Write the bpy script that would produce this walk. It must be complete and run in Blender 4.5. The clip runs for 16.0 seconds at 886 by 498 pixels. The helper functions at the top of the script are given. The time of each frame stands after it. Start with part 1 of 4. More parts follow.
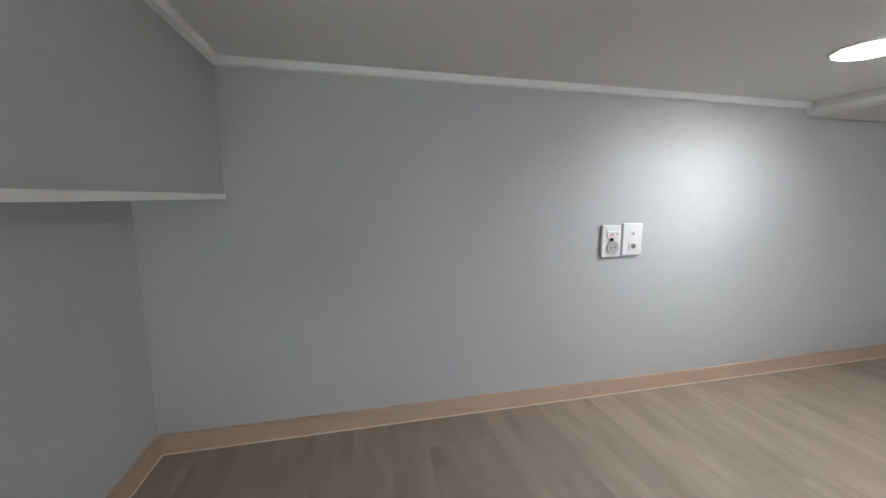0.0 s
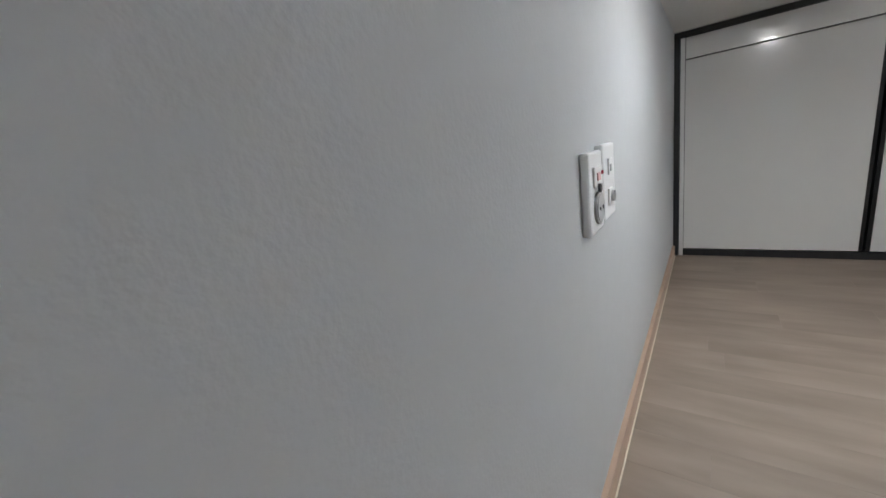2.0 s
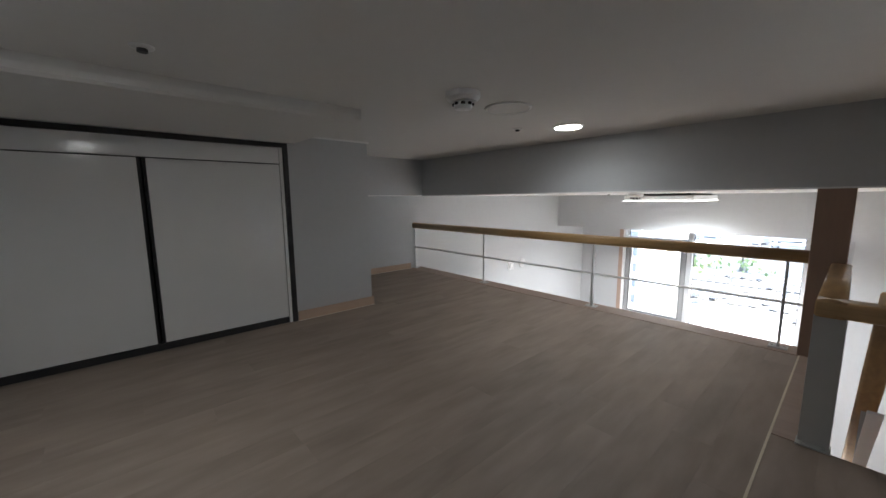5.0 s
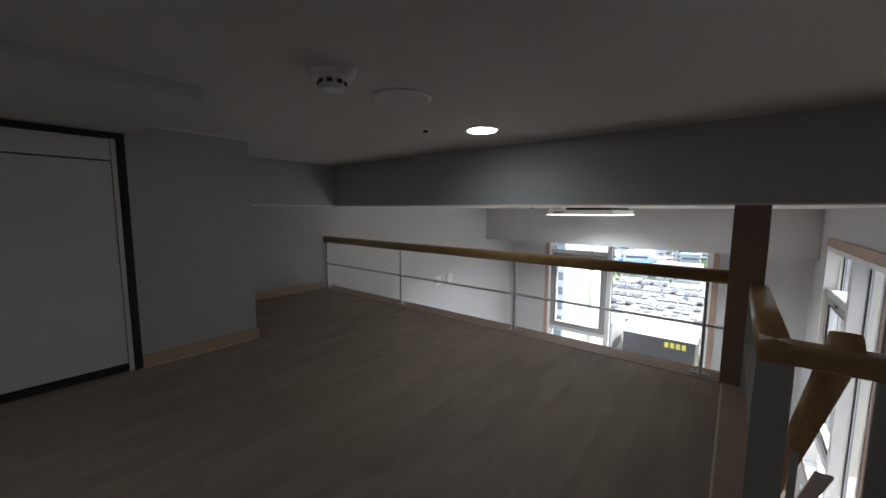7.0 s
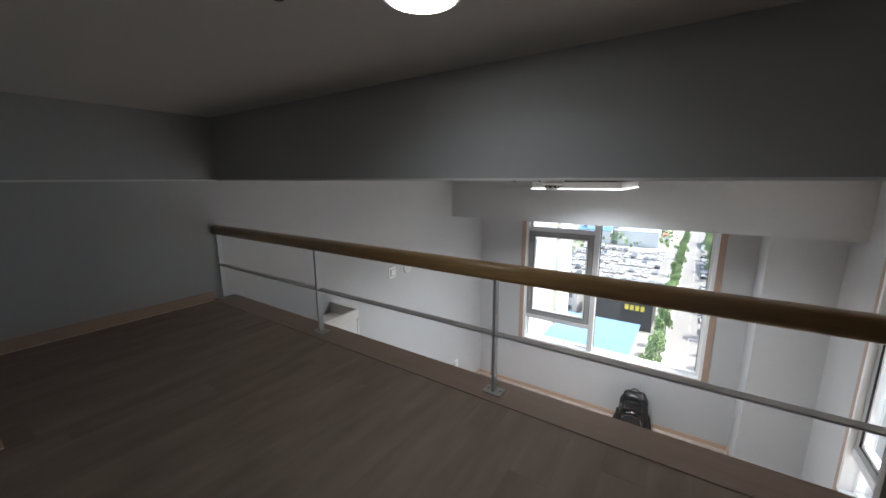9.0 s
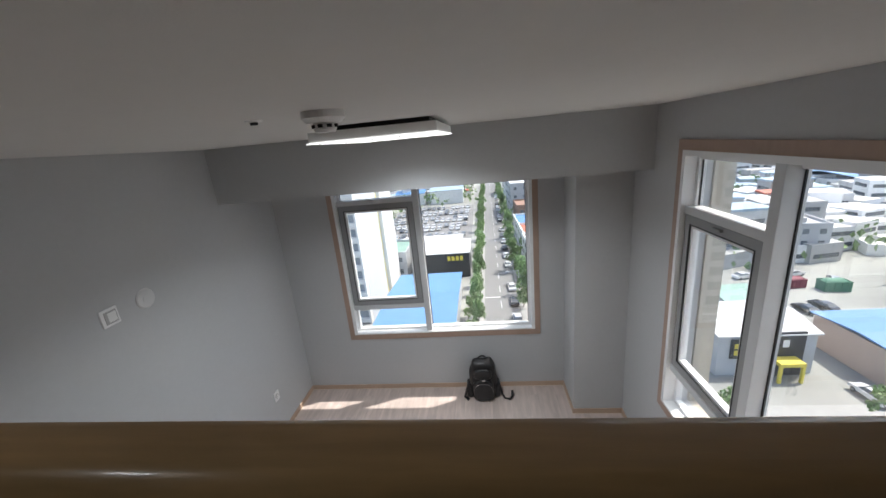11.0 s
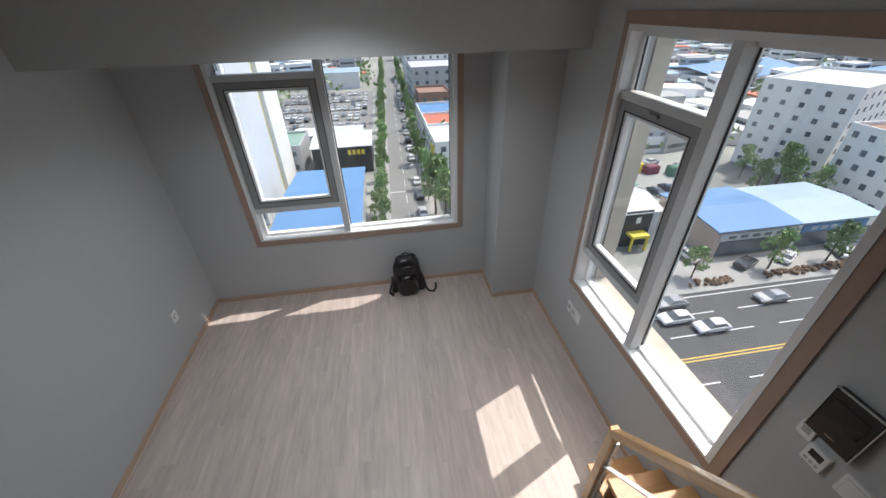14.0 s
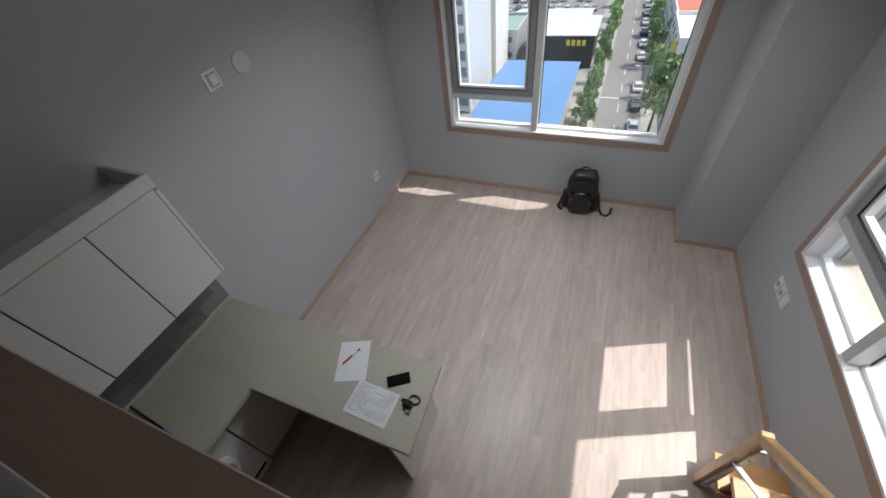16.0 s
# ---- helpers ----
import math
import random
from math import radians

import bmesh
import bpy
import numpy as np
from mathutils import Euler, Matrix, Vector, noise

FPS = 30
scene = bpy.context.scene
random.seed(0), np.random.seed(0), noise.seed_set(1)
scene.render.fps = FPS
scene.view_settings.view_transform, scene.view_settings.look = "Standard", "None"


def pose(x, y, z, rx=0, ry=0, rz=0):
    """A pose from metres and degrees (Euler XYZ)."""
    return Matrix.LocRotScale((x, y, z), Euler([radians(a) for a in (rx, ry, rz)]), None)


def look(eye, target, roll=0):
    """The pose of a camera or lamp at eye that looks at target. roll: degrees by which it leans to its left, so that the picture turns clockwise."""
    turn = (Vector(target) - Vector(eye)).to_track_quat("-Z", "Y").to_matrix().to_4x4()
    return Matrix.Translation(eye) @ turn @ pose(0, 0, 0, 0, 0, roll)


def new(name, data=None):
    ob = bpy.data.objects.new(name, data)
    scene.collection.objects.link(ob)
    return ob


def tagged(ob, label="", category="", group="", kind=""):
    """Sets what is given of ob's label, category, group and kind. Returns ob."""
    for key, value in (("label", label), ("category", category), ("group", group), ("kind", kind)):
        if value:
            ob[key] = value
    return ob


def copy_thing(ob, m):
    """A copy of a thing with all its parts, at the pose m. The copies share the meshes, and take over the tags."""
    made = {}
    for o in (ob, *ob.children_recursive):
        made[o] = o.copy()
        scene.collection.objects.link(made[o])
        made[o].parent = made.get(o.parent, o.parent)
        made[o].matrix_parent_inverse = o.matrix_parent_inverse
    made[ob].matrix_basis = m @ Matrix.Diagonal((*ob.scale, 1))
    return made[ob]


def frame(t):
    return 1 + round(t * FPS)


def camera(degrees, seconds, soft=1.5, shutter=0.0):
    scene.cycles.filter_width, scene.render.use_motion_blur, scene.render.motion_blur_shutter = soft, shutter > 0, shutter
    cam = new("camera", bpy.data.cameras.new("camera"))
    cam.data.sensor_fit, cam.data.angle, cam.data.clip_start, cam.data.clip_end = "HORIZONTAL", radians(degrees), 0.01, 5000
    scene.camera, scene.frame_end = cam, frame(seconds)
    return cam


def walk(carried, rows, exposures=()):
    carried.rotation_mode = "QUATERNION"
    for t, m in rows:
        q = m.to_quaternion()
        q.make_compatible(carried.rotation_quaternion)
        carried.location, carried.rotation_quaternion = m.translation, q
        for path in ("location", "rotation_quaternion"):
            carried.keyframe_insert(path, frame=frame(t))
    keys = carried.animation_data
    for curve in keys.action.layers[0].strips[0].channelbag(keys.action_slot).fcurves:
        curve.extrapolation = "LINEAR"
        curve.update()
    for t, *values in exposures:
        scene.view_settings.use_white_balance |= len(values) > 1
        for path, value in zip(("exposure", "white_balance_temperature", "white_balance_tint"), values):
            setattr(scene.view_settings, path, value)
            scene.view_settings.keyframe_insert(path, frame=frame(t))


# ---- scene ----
cam = camera(100.9, 16.0)
PATH = [
    (0, (2.836, 1.289, 0.843), (2.39, -0.64, 0.563), 0.1),
    (0.5, (2.787, 0.981, 0.831), (2.113, -0.874, 0.508), -2.9),
    (1, (2.615, 0.587, 0.787), (1.65, -1.142, 0.51), -4.8),
    (1.5, (2.527, 0.294, 0.773), (1.364, -1.285, 0.379), -4.6),
    (2, (2.462, 0.157, 0.758), (0.909, -1.008, 0.277), -8.6),
    (2.5, (2.381, 0.162, 0.683), (0.661, -0.82, 0.401), -5.7),
    (3, (2.42, 0.221, 0.715), (0.564, -0.42, 0.336), -4.2),
    (3.5, (2.436, 0.362, 0.773), (0.481, 0.308, 0.355), -1.3),
    (4, (2.446, 0.458, 0.802), (0.532, 0.959, 0.511), -2.6),
    (4.2, (2.454, 0.494, 0.821), (0.589, 1.152, 0.52), -1.7),
    (4.5, (2.469, 0.55, 0.835), (0.706, 1.436, 0.505), -1.8),
    (5, (2.512, 0.65, 0.832), (1.028, 1.962, 0.559), -0.5),
    (5.2, (2.543, 0.685, 0.823), (1.185, 2.129, 0.56), -0.8),
    (7.3, (2.323, 1.17, 0.841), (1.081, 2.725, 0.645), 0.5),
    (7.5, (2.27, 1.251, 0.865), (0.99, 2.776, 0.686), 2.1),
    (8, (2.06, 1.445, 0.833), (0.863, 2.968, 0.336), 3.3),
    (8.5, (1.907, 1.695, 0.854), (0.746, 3.277, 0.47), -0.3),
    (9, (1.820, 2.047, 0.872), (0.724, 3.676, 0.494), -0.2),
    (9.5, (1.750, 2.395, 0.850), (0.877, 4.140, 0.412), -0.1),
    (9.7, (1.744, 2.529, 0.845), (0.993, 4.325, 0.385), -1.4),
    (11.8, (1.486, 3.353, 0.67), (1.33, 5.219, -0.032), -5.8),
    (12, (1.474, 3.403, 0.658), (1.26, 5.227, -0.133), -5.4),
    (12.5, (1.503, 3.432, 0.59), (1.292, 5.034, -0.59), -1.4),
    (13, (1.489, 3.414, 0.597), (1.904, 4.957, -0.605), 1.0),
    (13.3, (1.481, 3.467, 0.622), (2.074, 5.016, -0.495), 2.1),
    (13.5, (1.483, 3.409, 0.594), (2.056, 4.947, -0.549), 0.9),
    (14, (1.388, 3.397, 0.64), (1.626, 5.046, -0.466), -1.5),
    (14.5, (1.487, 3.434, 0.605), (1.209, 5.082, -0.493), -5.6),
    (15, (1.436, 3.418, 0.61), (0.802, 4.989, -0.453), -6.5),
    (15.3, (1.431, 3.412, 0.616), (0.613, 4.903, -0.437), -4.8),
    (15.5, (1.415, 3.392, 0.624), (0.491, 4.821, -0.426), -5.5),
    (16, (1.489, 3.412, 0.611), (0.835, 4.64, -0.825), -9.1),
]
EXPOSURES = [(0.0, 4.5), (1.5, 4.25), (3.5, 4.1), (4.5, 3.65), (5.0, 2.9), (7.3, 1.78), (8.5, 1.74), (9.5, 1.72), (12.0, 0.66), (16.0, 0.6)]
walk(cam, [(t, look(eye, target, roll)) for t, eye, target, roll in PATH], EXPOSURES)


# ---- light ----
SUN_WAY = Vector((-0.49, -0.215, -1.0))
world = bpy.data.worlds.new("world")
scene.world = world
world.use_nodes = True
sky = world.node_tree.nodes.new("ShaderNodeTexSky")
sky.sky_type = "NISHITA"
sky.sun_disc = False
sky.dust_density, sky.ozone_density = 3.0, 0.8
sky.sun_elevation = math.atan2(1.0, math.hypot(0.49, 0.215))
sky.sun_rotation = math.atan2(0.49, 0.215)
world.node_tree.nodes["Background"].inputs[1].default_value = 0.15
world.node_tree.links.new(sky.outputs[0], world.node_tree.nodes["Background"].inputs[0])
sun = new("sun", bpy.data.lights.new("sun", "SUN"))
sun.data.energy, sun.data.angle, sun.data.color = 2.4, radians(0.5), (1.0, 0.95, 0.89)
sun.matrix_world = look((0, 0, 60), Vector((0, 0, 60)) + SUN_WAY)


def lamp_disc(x, y, z, size, watts, color=(1, 1, 1), size_y=0, spread=180):
    ob = new("lamp_light", bpy.data.lights.new("lamp_light", "AREA"))
    ob.data.shape = "RECTANGLE" if size_y else "DISK"
    ob.data.size, ob.data.energy, ob.data.color = size, watts, color
    if size_y:
        ob.data.size_y = size_y
    ob.data.spread = radians(spread)
    ob.location = (x, y, z)
    return ob


lamp_disc(1.43, 0.50, 1.236, 0.12, 0.19, (0.82, 0.93, 1.0), spread=150)
lamp_disc(1.30, 2.74, 1.236, 0.12, 0.19, (0.82, 0.93, 1.0), spread=150)
lamp_disc(1.045, 5.54, 0.772, 0.62, 16.0, (0.90, 0.96, 1.0), 0.9, spread=138)


# ---- materials ----
def mat(name, color, rough=0.6, metal=0.0, var=0.12, scale=8.0, bump=0.05, fine=120.0, stretch=(1, 1, 1), rand=0.0, spec=0.5, coat=0.0, island=False, stain=1.2):
    """A surface with colour variation at two scales, fine relief and, with rand, a tone of its own for each object."""
    m = bpy.data.materials.new(name)
    m.use_nodes = True
    nt = m.node_tree
    N, L = nt.nodes, nt.links
    b = N["Principled BSDF"]
    b.inputs["Roughness"].default_value, b.inputs["Metallic"].default_value = rough, metal
    b.inputs["Specular IOR Level"].default_value = spec
    b.inputs["Coat Weight"].default_value = coat
    geo = N.new("ShaderNodeNewGeometry")
    vec = N.new("ShaderNodeVectorMath")
    vec.operation = "MULTIPLY"
    vec.inputs[1].default_value = stretch
    src = geo.outputs["Position"]
    pick = None
    if rand or island:
        info = N.new("ShaderNodeObjectInfo")
        pick = geo.outputs["Random Per Island"] if island else info.outputs["Random"]
        off = N.new("ShaderNodeVectorMath")
        off.operation = "MULTIPLY_ADD"
        comb = N.new("ShaderNodeCombineXYZ")
        for k in range(3):
            L.new(pick, comb.inputs[k])
        off.inputs[1].default_value = (13.0, 29.0, 7.0)
        L.new(comb.outputs[0], off.inputs[0])
        L.new(src, off.inputs[2])
        src = off.outputs[0]
    L.new(src, vec.inputs[0])
    n1 = N.new("ShaderNodeTexNoise")
    n1.inputs["Scale"].default_value, n1.inputs["Detail"].default_value = scale, 5.0
    n2 = N.new("ShaderNodeTexNoise")
    n2.inputs["Scale"].default_value, n2.inputs["Detail"].default_value = stain, 3.0
    n3 = N.new("ShaderNodeTexNoise")
    n3.inputs["Scale"].default_value, n3.inputs["Detail"].default_value = fine, 2.0
    for n in (n1, n2, n3):
        L.new(vec.outputs[0], n.inputs["Vector"])
    mix = N.new("ShaderNodeMix")
    mix.inputs[0].default_value = 0.45
    L.new(n1.outputs[0], mix.inputs[2])
    L.new(n2.outputs[0], mix.inputs[3])
    value = mix.outputs[0]
    if pick is not None:
        add = N.new("ShaderNodeMath")
        add.operation = "MULTIPLY_ADD"
        add.inputs[1].default_value = rand
        L.new(pick, add.inputs[0])
        L.new(value, add.inputs[2])
        sub = N.new("ShaderNodeMath")
        sub.operation = "SUBTRACT"
        sub.inputs[1].default_value = rand / 2
        L.new(add.outputs[0], sub.inputs[0])
        value = sub.outputs[0]
    ramp = N.new("ShaderNodeValToRGB")
    lo = [max(0.0, c * (1 - var)) for c in color]
    hi = [min(0.95, c * (1 + var)) for c in color]
    ramp.color_ramp.elements[0].position, ramp.color_ramp.elements[1].position = 0.25, 0.75
    ramp.color_ramp.elements[0].color, ramp.color_ramp.elements[1].color = (*lo, 1), (*hi, 1)
    L.new(value, ramp.inputs[0])
    L.new(ramp.outputs[0], b.inputs["Base Color"])
    if bump:
        bp = N.new("ShaderNodeBump")
        bp.inputs["Strength"].default_value, bp.inputs["Distance"].default_value = bump, 0.004
        L.new(n3.outputs[0], bp.inputs["Height"])
        L.new(bp.outputs[0], b.inputs["Normal"])
    return m


def glow(name, color, strength):
    m = mat(name, color, 0.4, bump=0)
    b = m.node_tree.nodes["Principled BSDF"]
    b.inputs["Emission Color"].default_value, b.inputs["Emission Strength"].default_value = (*color, 1), strength
    return m


def glass(name, color=(0.97, 0.99, 0.98)):
    m = bpy.data.materials.new(name)
    m.use_nodes = True
    b = m.node_tree.nodes["Principled BSDF"]
    b.inputs["Base Color"].default_value = (*color, 1)
    b.inputs["Roughness"].default_value, b.inputs["Transmission Weight"].default_value, b.inputs["IOR"].default_value = 0.0, 1.0, 1.45
    return m


WALL = mat("wallpaper", (0.48, 0.49, 0.50), 0.75, var=0.03, scale=25, bump=0.13, fine=170, spec=0.3)
CEIL = mat("ceiling_paper", (0.64, 0.63, 0.61), 0.8, var=0.02, scale=20, bump=0.06, fine=260, spec=0.3)
WHITE = mat("white_paint", (0.80, 0.80, 0.79), 0.45, var=0.02, bump=0.02)
LAMINATE = mat("white_laminate", (0.72, 0.72, 0.71), 0.16, var=0.015, bump=0.0, coat=0.2)
CABINET = mat("matt_white_laminate", (0.72, 0.71, 0.69), 0.35, var=0.02, bump=0.01)
PLASTIC = mat("white_plastic", (0.80, 0.80, 0.80), 0.35, var=0.01, bump=0.0)
CAPW = mat("off_white_cap", (0.60, 0.60, 0.60), 0.5, var=0.02, bump=0.02)
GREYPL = mat("grey_plastic", (0.42, 0.42, 0.42), 0.45, var=0.03, bump=0.0)
# black of seals, metal and nozzles; also paints the shade in gaps
DARK = mat("dark_recess", (0.02, 0.02, 0.022), 0.5, var=0.1, bump=0.02)
BLACK = mat("black_plastic", (0.008, 0.008, 0.009), 0.3, var=0.1, bump=0.0)
SCREEN = mat("black_screen", (0.004, 0.004, 0.005), 0.15, var=0.05, bump=0.0)
# sash grey, set darker so that its backlit shade sits in the colour
ALU = mat("grey_window_frame", (0.30, 0.305, 0.31), 0.4, metal=0.0, var=0.04, bump=0.02)
FRAMEW = mat("white_window_frame", (0.80, 0.81, 0.82), 0.3, var=0.02, bump=0.0)
# frame white taken down to grey, painting in the backlit shade of mullion and transoms
MULL = mat("pale_grey_frame", (0.60, 0.61, 0.62), 0.35, var=0.02, bump=0.0)
STEEL = mat("painted_steel", (0.50, 0.51, 0.51), 0.38, metal=0.35, var=0.05, bump=0.03)
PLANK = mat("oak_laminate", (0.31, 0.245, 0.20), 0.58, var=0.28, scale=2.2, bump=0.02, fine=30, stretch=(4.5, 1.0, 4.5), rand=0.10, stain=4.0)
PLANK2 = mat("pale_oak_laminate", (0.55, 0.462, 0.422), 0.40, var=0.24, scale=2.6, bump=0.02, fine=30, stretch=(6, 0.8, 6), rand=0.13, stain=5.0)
JOINT = mat("plank_joint", (0.40, 0.33, 0.275), 0.7, var=0.1)
EDGE = mat("floor_edge_board", (0.36, 0.265, 0.215), 0.5, var=0.12, scale=5, stretch=(0.8, 9, 9), fine=60)
SKIRT = mat("wood_film_skirting", (0.50, 0.36, 0.27), 0.5, var=0.10, scale=6, stretch=(1.2, 1.2, 12), fine=60)
TRIMW = mat("wood_film_trim", (0.38, 0.27, 0.215), 0.5, var=0.10, scale=6, stretch=(4, 4, 1.0), fine=60)
RAILW = mat("varnished_rail_wood", (0.40, 0.25, 0.11), 0.34, var=0.35, scale=9, stretch=(0.7, 7, 7), bump=0.04, coat=0.3)
RAILY = mat("varnished_stair_wood", (0.50, 0.31, 0.14), 0.36, var=0.35, scale=9, stretch=(7, 0.8, 3), bump=0.04, coat=0.3)
TREADW = mat("pine_tread", (0.50, 0.27, 0.11), 0.4, var=0.22, scale=7, stretch=(1.0, 8, 8), bump=0.04, coat=0.2, rand=0.2)
POSTW = mat("brown_film_post", (0.27, 0.175, 0.125), 0.5, var=0.10, scale=6, stretch=(8, 8, 0.8), fine=60)
STONE = mat("beige_worktop", (0.49, 0.46, 0.39), 0.35, var=0.10, scale=60, bump=0.02, fine=200)
TILE = mat("grey_wall_tile", (0.16, 0.165, 0.17), 0.35, var=0.22, scale=9, bump=0.05, rand=0.5)
GROUT = mat("grey_grout", (0.24, 0.24, 0.235), 0.85, var=0.08)
CAULK = mat("pale_caulk", (0.70, 0.62, 0.50), 0.6, var=0.1)
PAPER = mat("white_paper", (0.82, 0.82, 0.84), 0.8, var=0.015, bump=0.02)
INK = mat("grey_print", (0.50, 0.51, 0.56), 0.8, var=0.1, bump=0)
RED = mat("red_plastic", (0.45, 0.03, 0.07), 0.35, var=0.1, bump=0)
BLUE = mat("blue_plastic", (0.03, 0.18, 0.45), 0.35, var=0.1, bump=0)
YELLOW = mat("yellow_print", (0.75, 0.62, 0.10), 0.5, var=0.1, bump=0)
GREEN = mat("green_print", (0.20, 0.50, 0.25), 0.5, var=0.1, bump=0)
NYLON = mat("black_nylon", (0.008, 0.008, 0.009), 0.30, var=0.5, scale=30, bump=0.5, fine=90, spec=0.6)
CHROME = mat("chrome", (0.6, 0.6, 0.6), 0.2, metal=1.0, var=0.05, bump=0)
LENS = glow("lit_diffuser", (1.0, 1.0, 1.0), 5.0)
LENS2 = glow("lit_panel", (1.0, 1.0, 1.0), 0.7)
PANE = glass("window_glass")
CONC = mat("beige_render", (0.50, 0.465, 0.40), 0.85, var=0.12, scale=14, bump=0.4, fine=60)


# ---- builders ----
def box(bm, x0, y0, z0, x1, y1, z1, bevel=0.0):
    r = bmesh.ops.create_cube(bm, size=1.0, matrix=Matrix.Translation(((x0 + x1) / 2, (y0 + y1) / 2, (z0 + z1) / 2)) @ Matrix.Diagonal((abs(x1 - x0), abs(y1 - y0), abs(z1 - z0), 1)))
    if bevel:
        edges = list({e for v in r["verts"] for e in v.link_edges})
        bmesh.ops.bevel(bm, geom=edges, offset=bevel, segments=2, affect="EDGES", profile=0.5)
    return bm


def B(x0, y0, z0, x1, y1, z1, bevel=0.0):
    return box(bmesh.new(), x0, y0, z0, x1, y1, z1, bevel)


def boxes(*list_of):
    bm = bmesh.new()
    for b in list_of:
        box(bm, *b)
    return bm


def cyl(bm, m, r, depth, seg=24, r2=None):
    bmesh.ops.create_cone(bm, cap_ends=True, segments=seg, radius1=r, radius2=r if r2 is None else r2, depth=depth, matrix=m)
    return bm


def C(x, y, z, r, depth, rx=0, ry=0, rz=0, seg=24, r2=None):
    return cyl(bmesh.new(), pose(x, y, z, rx, ry, rz), r, depth, seg, r2)


def lathe(profile, m, seg=32):
    """A turned body from (radius, height) pairs about the local z axis."""
    bm = bmesh.new()
    rings = []
    for r, h in profile:
        rings.append([bm.verts.new(m @ Vector((r * math.cos(2 * math.pi * k / seg), r * math.sin(2 * math.pi * k / seg), h))) for k in range(seg)])
    for a, b in zip(rings, rings[1:]):
        for k in range(seg):
            bm.faces.new((a[k], a[(k + 1) % seg], b[(k + 1) % seg], b[k]))
    bm.faces.new(rings[0][::-1])
    bm.faces.new(rings[-1])
    return bm


def sweep(profile, a, b, side):
    """A straight bar from a to b with a closed profile of (sideways, up) pairs."""
    a, b, side = Vector(a), Vector(b), Vector(side).normalized()
    up = side.cross((b - a).normalized())
    if up.z < 0:
        up = -up
    bm = bmesh.new()
    ends = [[bm.verts.new(p + side * u + up * v) for u, v in profile] for p in (a, b)]
    n = len(profile)
    for k in range(n):
        bm.faces.new((ends[0][k], ends[0][(k + 1) % n], ends[1][(k + 1) % n], ends[1][k]))
    bm.faces.new(ends[0][::-1])
    bm.faces.new(ends[1])
    bmesh.ops.recalc_face_normals(bm, faces=bm.faces)
    return bm


def mesh_of(name, bm, material, smooth=False):
    bmesh.ops.recalc_face_normals(bm, faces=bm.faces)
    me = bpy.data.meshes.new(name)
    bm.to_mesh(me)
    bm.free()
    me.materials.append(material)
    if smooth:
        for p in me.polygons:
            p.use_smooth = True
    return me


def part(name, bm, material, parent, label="", smooth=False):
    ob = new(name, mesh_of(name, bm, material, smooth))
    ob.parent = parent
    root = parent
    while root.parent:
        root = root.parent
    if not parent.parent:
        ob.matrix_parent_inverse = Matrix.Translation(parent.location).inverted()
    return tagged(ob, label)


def thing(name, x, y, z, label, category, group="", kind=""):
    ob = new(name)
    ob.empty_display_size = 0.1
    ob.location = (x, y, z)
    return tagged(ob, label, category, group, kind)


def solid(name, bm, material, label, category, kind="", group="", smooth=False):
    ob = new(name, mesh_of(name, bm, material, smooth))
    return tagged(ob, label, category, group, kind)


def S(name, bm, material, label, category):
    return solid(name, bm, material, label, category, "structure")


# ---- the shell ----
FL = -2.545          # lower floor
CL = 1.258           # loft ceiling
CM = 0.866           # main ceiling
XL, XR, YW = -1.018, 3.085, 7.44

S("wall_back", B(-1.3, -0.2, FL - 0.3, 3.8, 0.0, 1.5), WALL, "pale grey papered wall behind the loft", "wall")
S("wall_left", B(XL - 0.22, 0.0, FL - 0.3, XL, YW, 1.5), WALL, "pale grey papered side wall of the tall room", "wall")
S("wall_loft_right", B(3.50, 0.0, -0.25, 3.72, 2.30, 1.5), WALL, "pale grey papered loft side wall under a dropped beam", "wall")
W2 = (4.245, 6.035, -1.655, 0.515)
WX = (-0.24, 2.165, -1.68, 0.33)
S("wall_right", boxes((XR, 2.30, FL - 0.3, XR + 0.21, W2[0], 1.5), (XR, W2[1], FL - 0.3, XR + 0.21, YW + 0.20, 1.5),
                      (XR, W2[0], FL - 0.3, XR + 0.21, W2[1], W2[2]), (XR, W2[0], W2[3], XR + 0.21, W2[1], 1.5)), WALL, "grey papered wall with a tall window above the stairs", "wall")
S("wall_right_below", B(XR, 0.0, FL - 0.3, XR + 0.21, 2.30, -0.25), WALL, "plain wall under the loft", "wall")
S("wall_window", boxes((XL - 0.22, YW, FL - 0.3, WX[0], YW + 0.20, 1.5), (WX[1], YW, FL - 0.3, XR, YW + 0.20, 1.5),
                       (WX[0], YW, FL - 0.3, WX[1], YW + 0.20, WX[2]), (WX[0], YW, WX[3], WX[1], YW + 0.20, 1.5)), WALL, "pale grey papered wall with a wide window", "wall")
S("wall_column", B(2.528, 6.906, FL, XR, YW, 0.335), WALL, "grey papered corner column beside the window", "column")
S("soffit_window", B(XL, 6.508, 0.335, XR, YW, CM), WALL, "papered box soffit above the window", "soffit")
S("ceiling", B(XL, 3.30, CM, XR, 6.508, CM + 0.2), CEIL, "white papered ceiling of the tall room", "ceiling")
S("ceiling_loft", B(-1.3, -0.2, CL, 3.8, 3.25, CL + 0.2), CEIL, "low white papered loft ceiling", "ceiling")
S("roof_slab", B(-1.3, -0.25, 1.5, 3.8, YW + 0.3, 1.7), CEIL, "plain concrete slab above the rooms", "slab")
S("beam_rail", B(XL, 3.25, 0.872, 3.5, 3.30, 1.5), WALL, "grey papered beam above the loft rail", "beam")
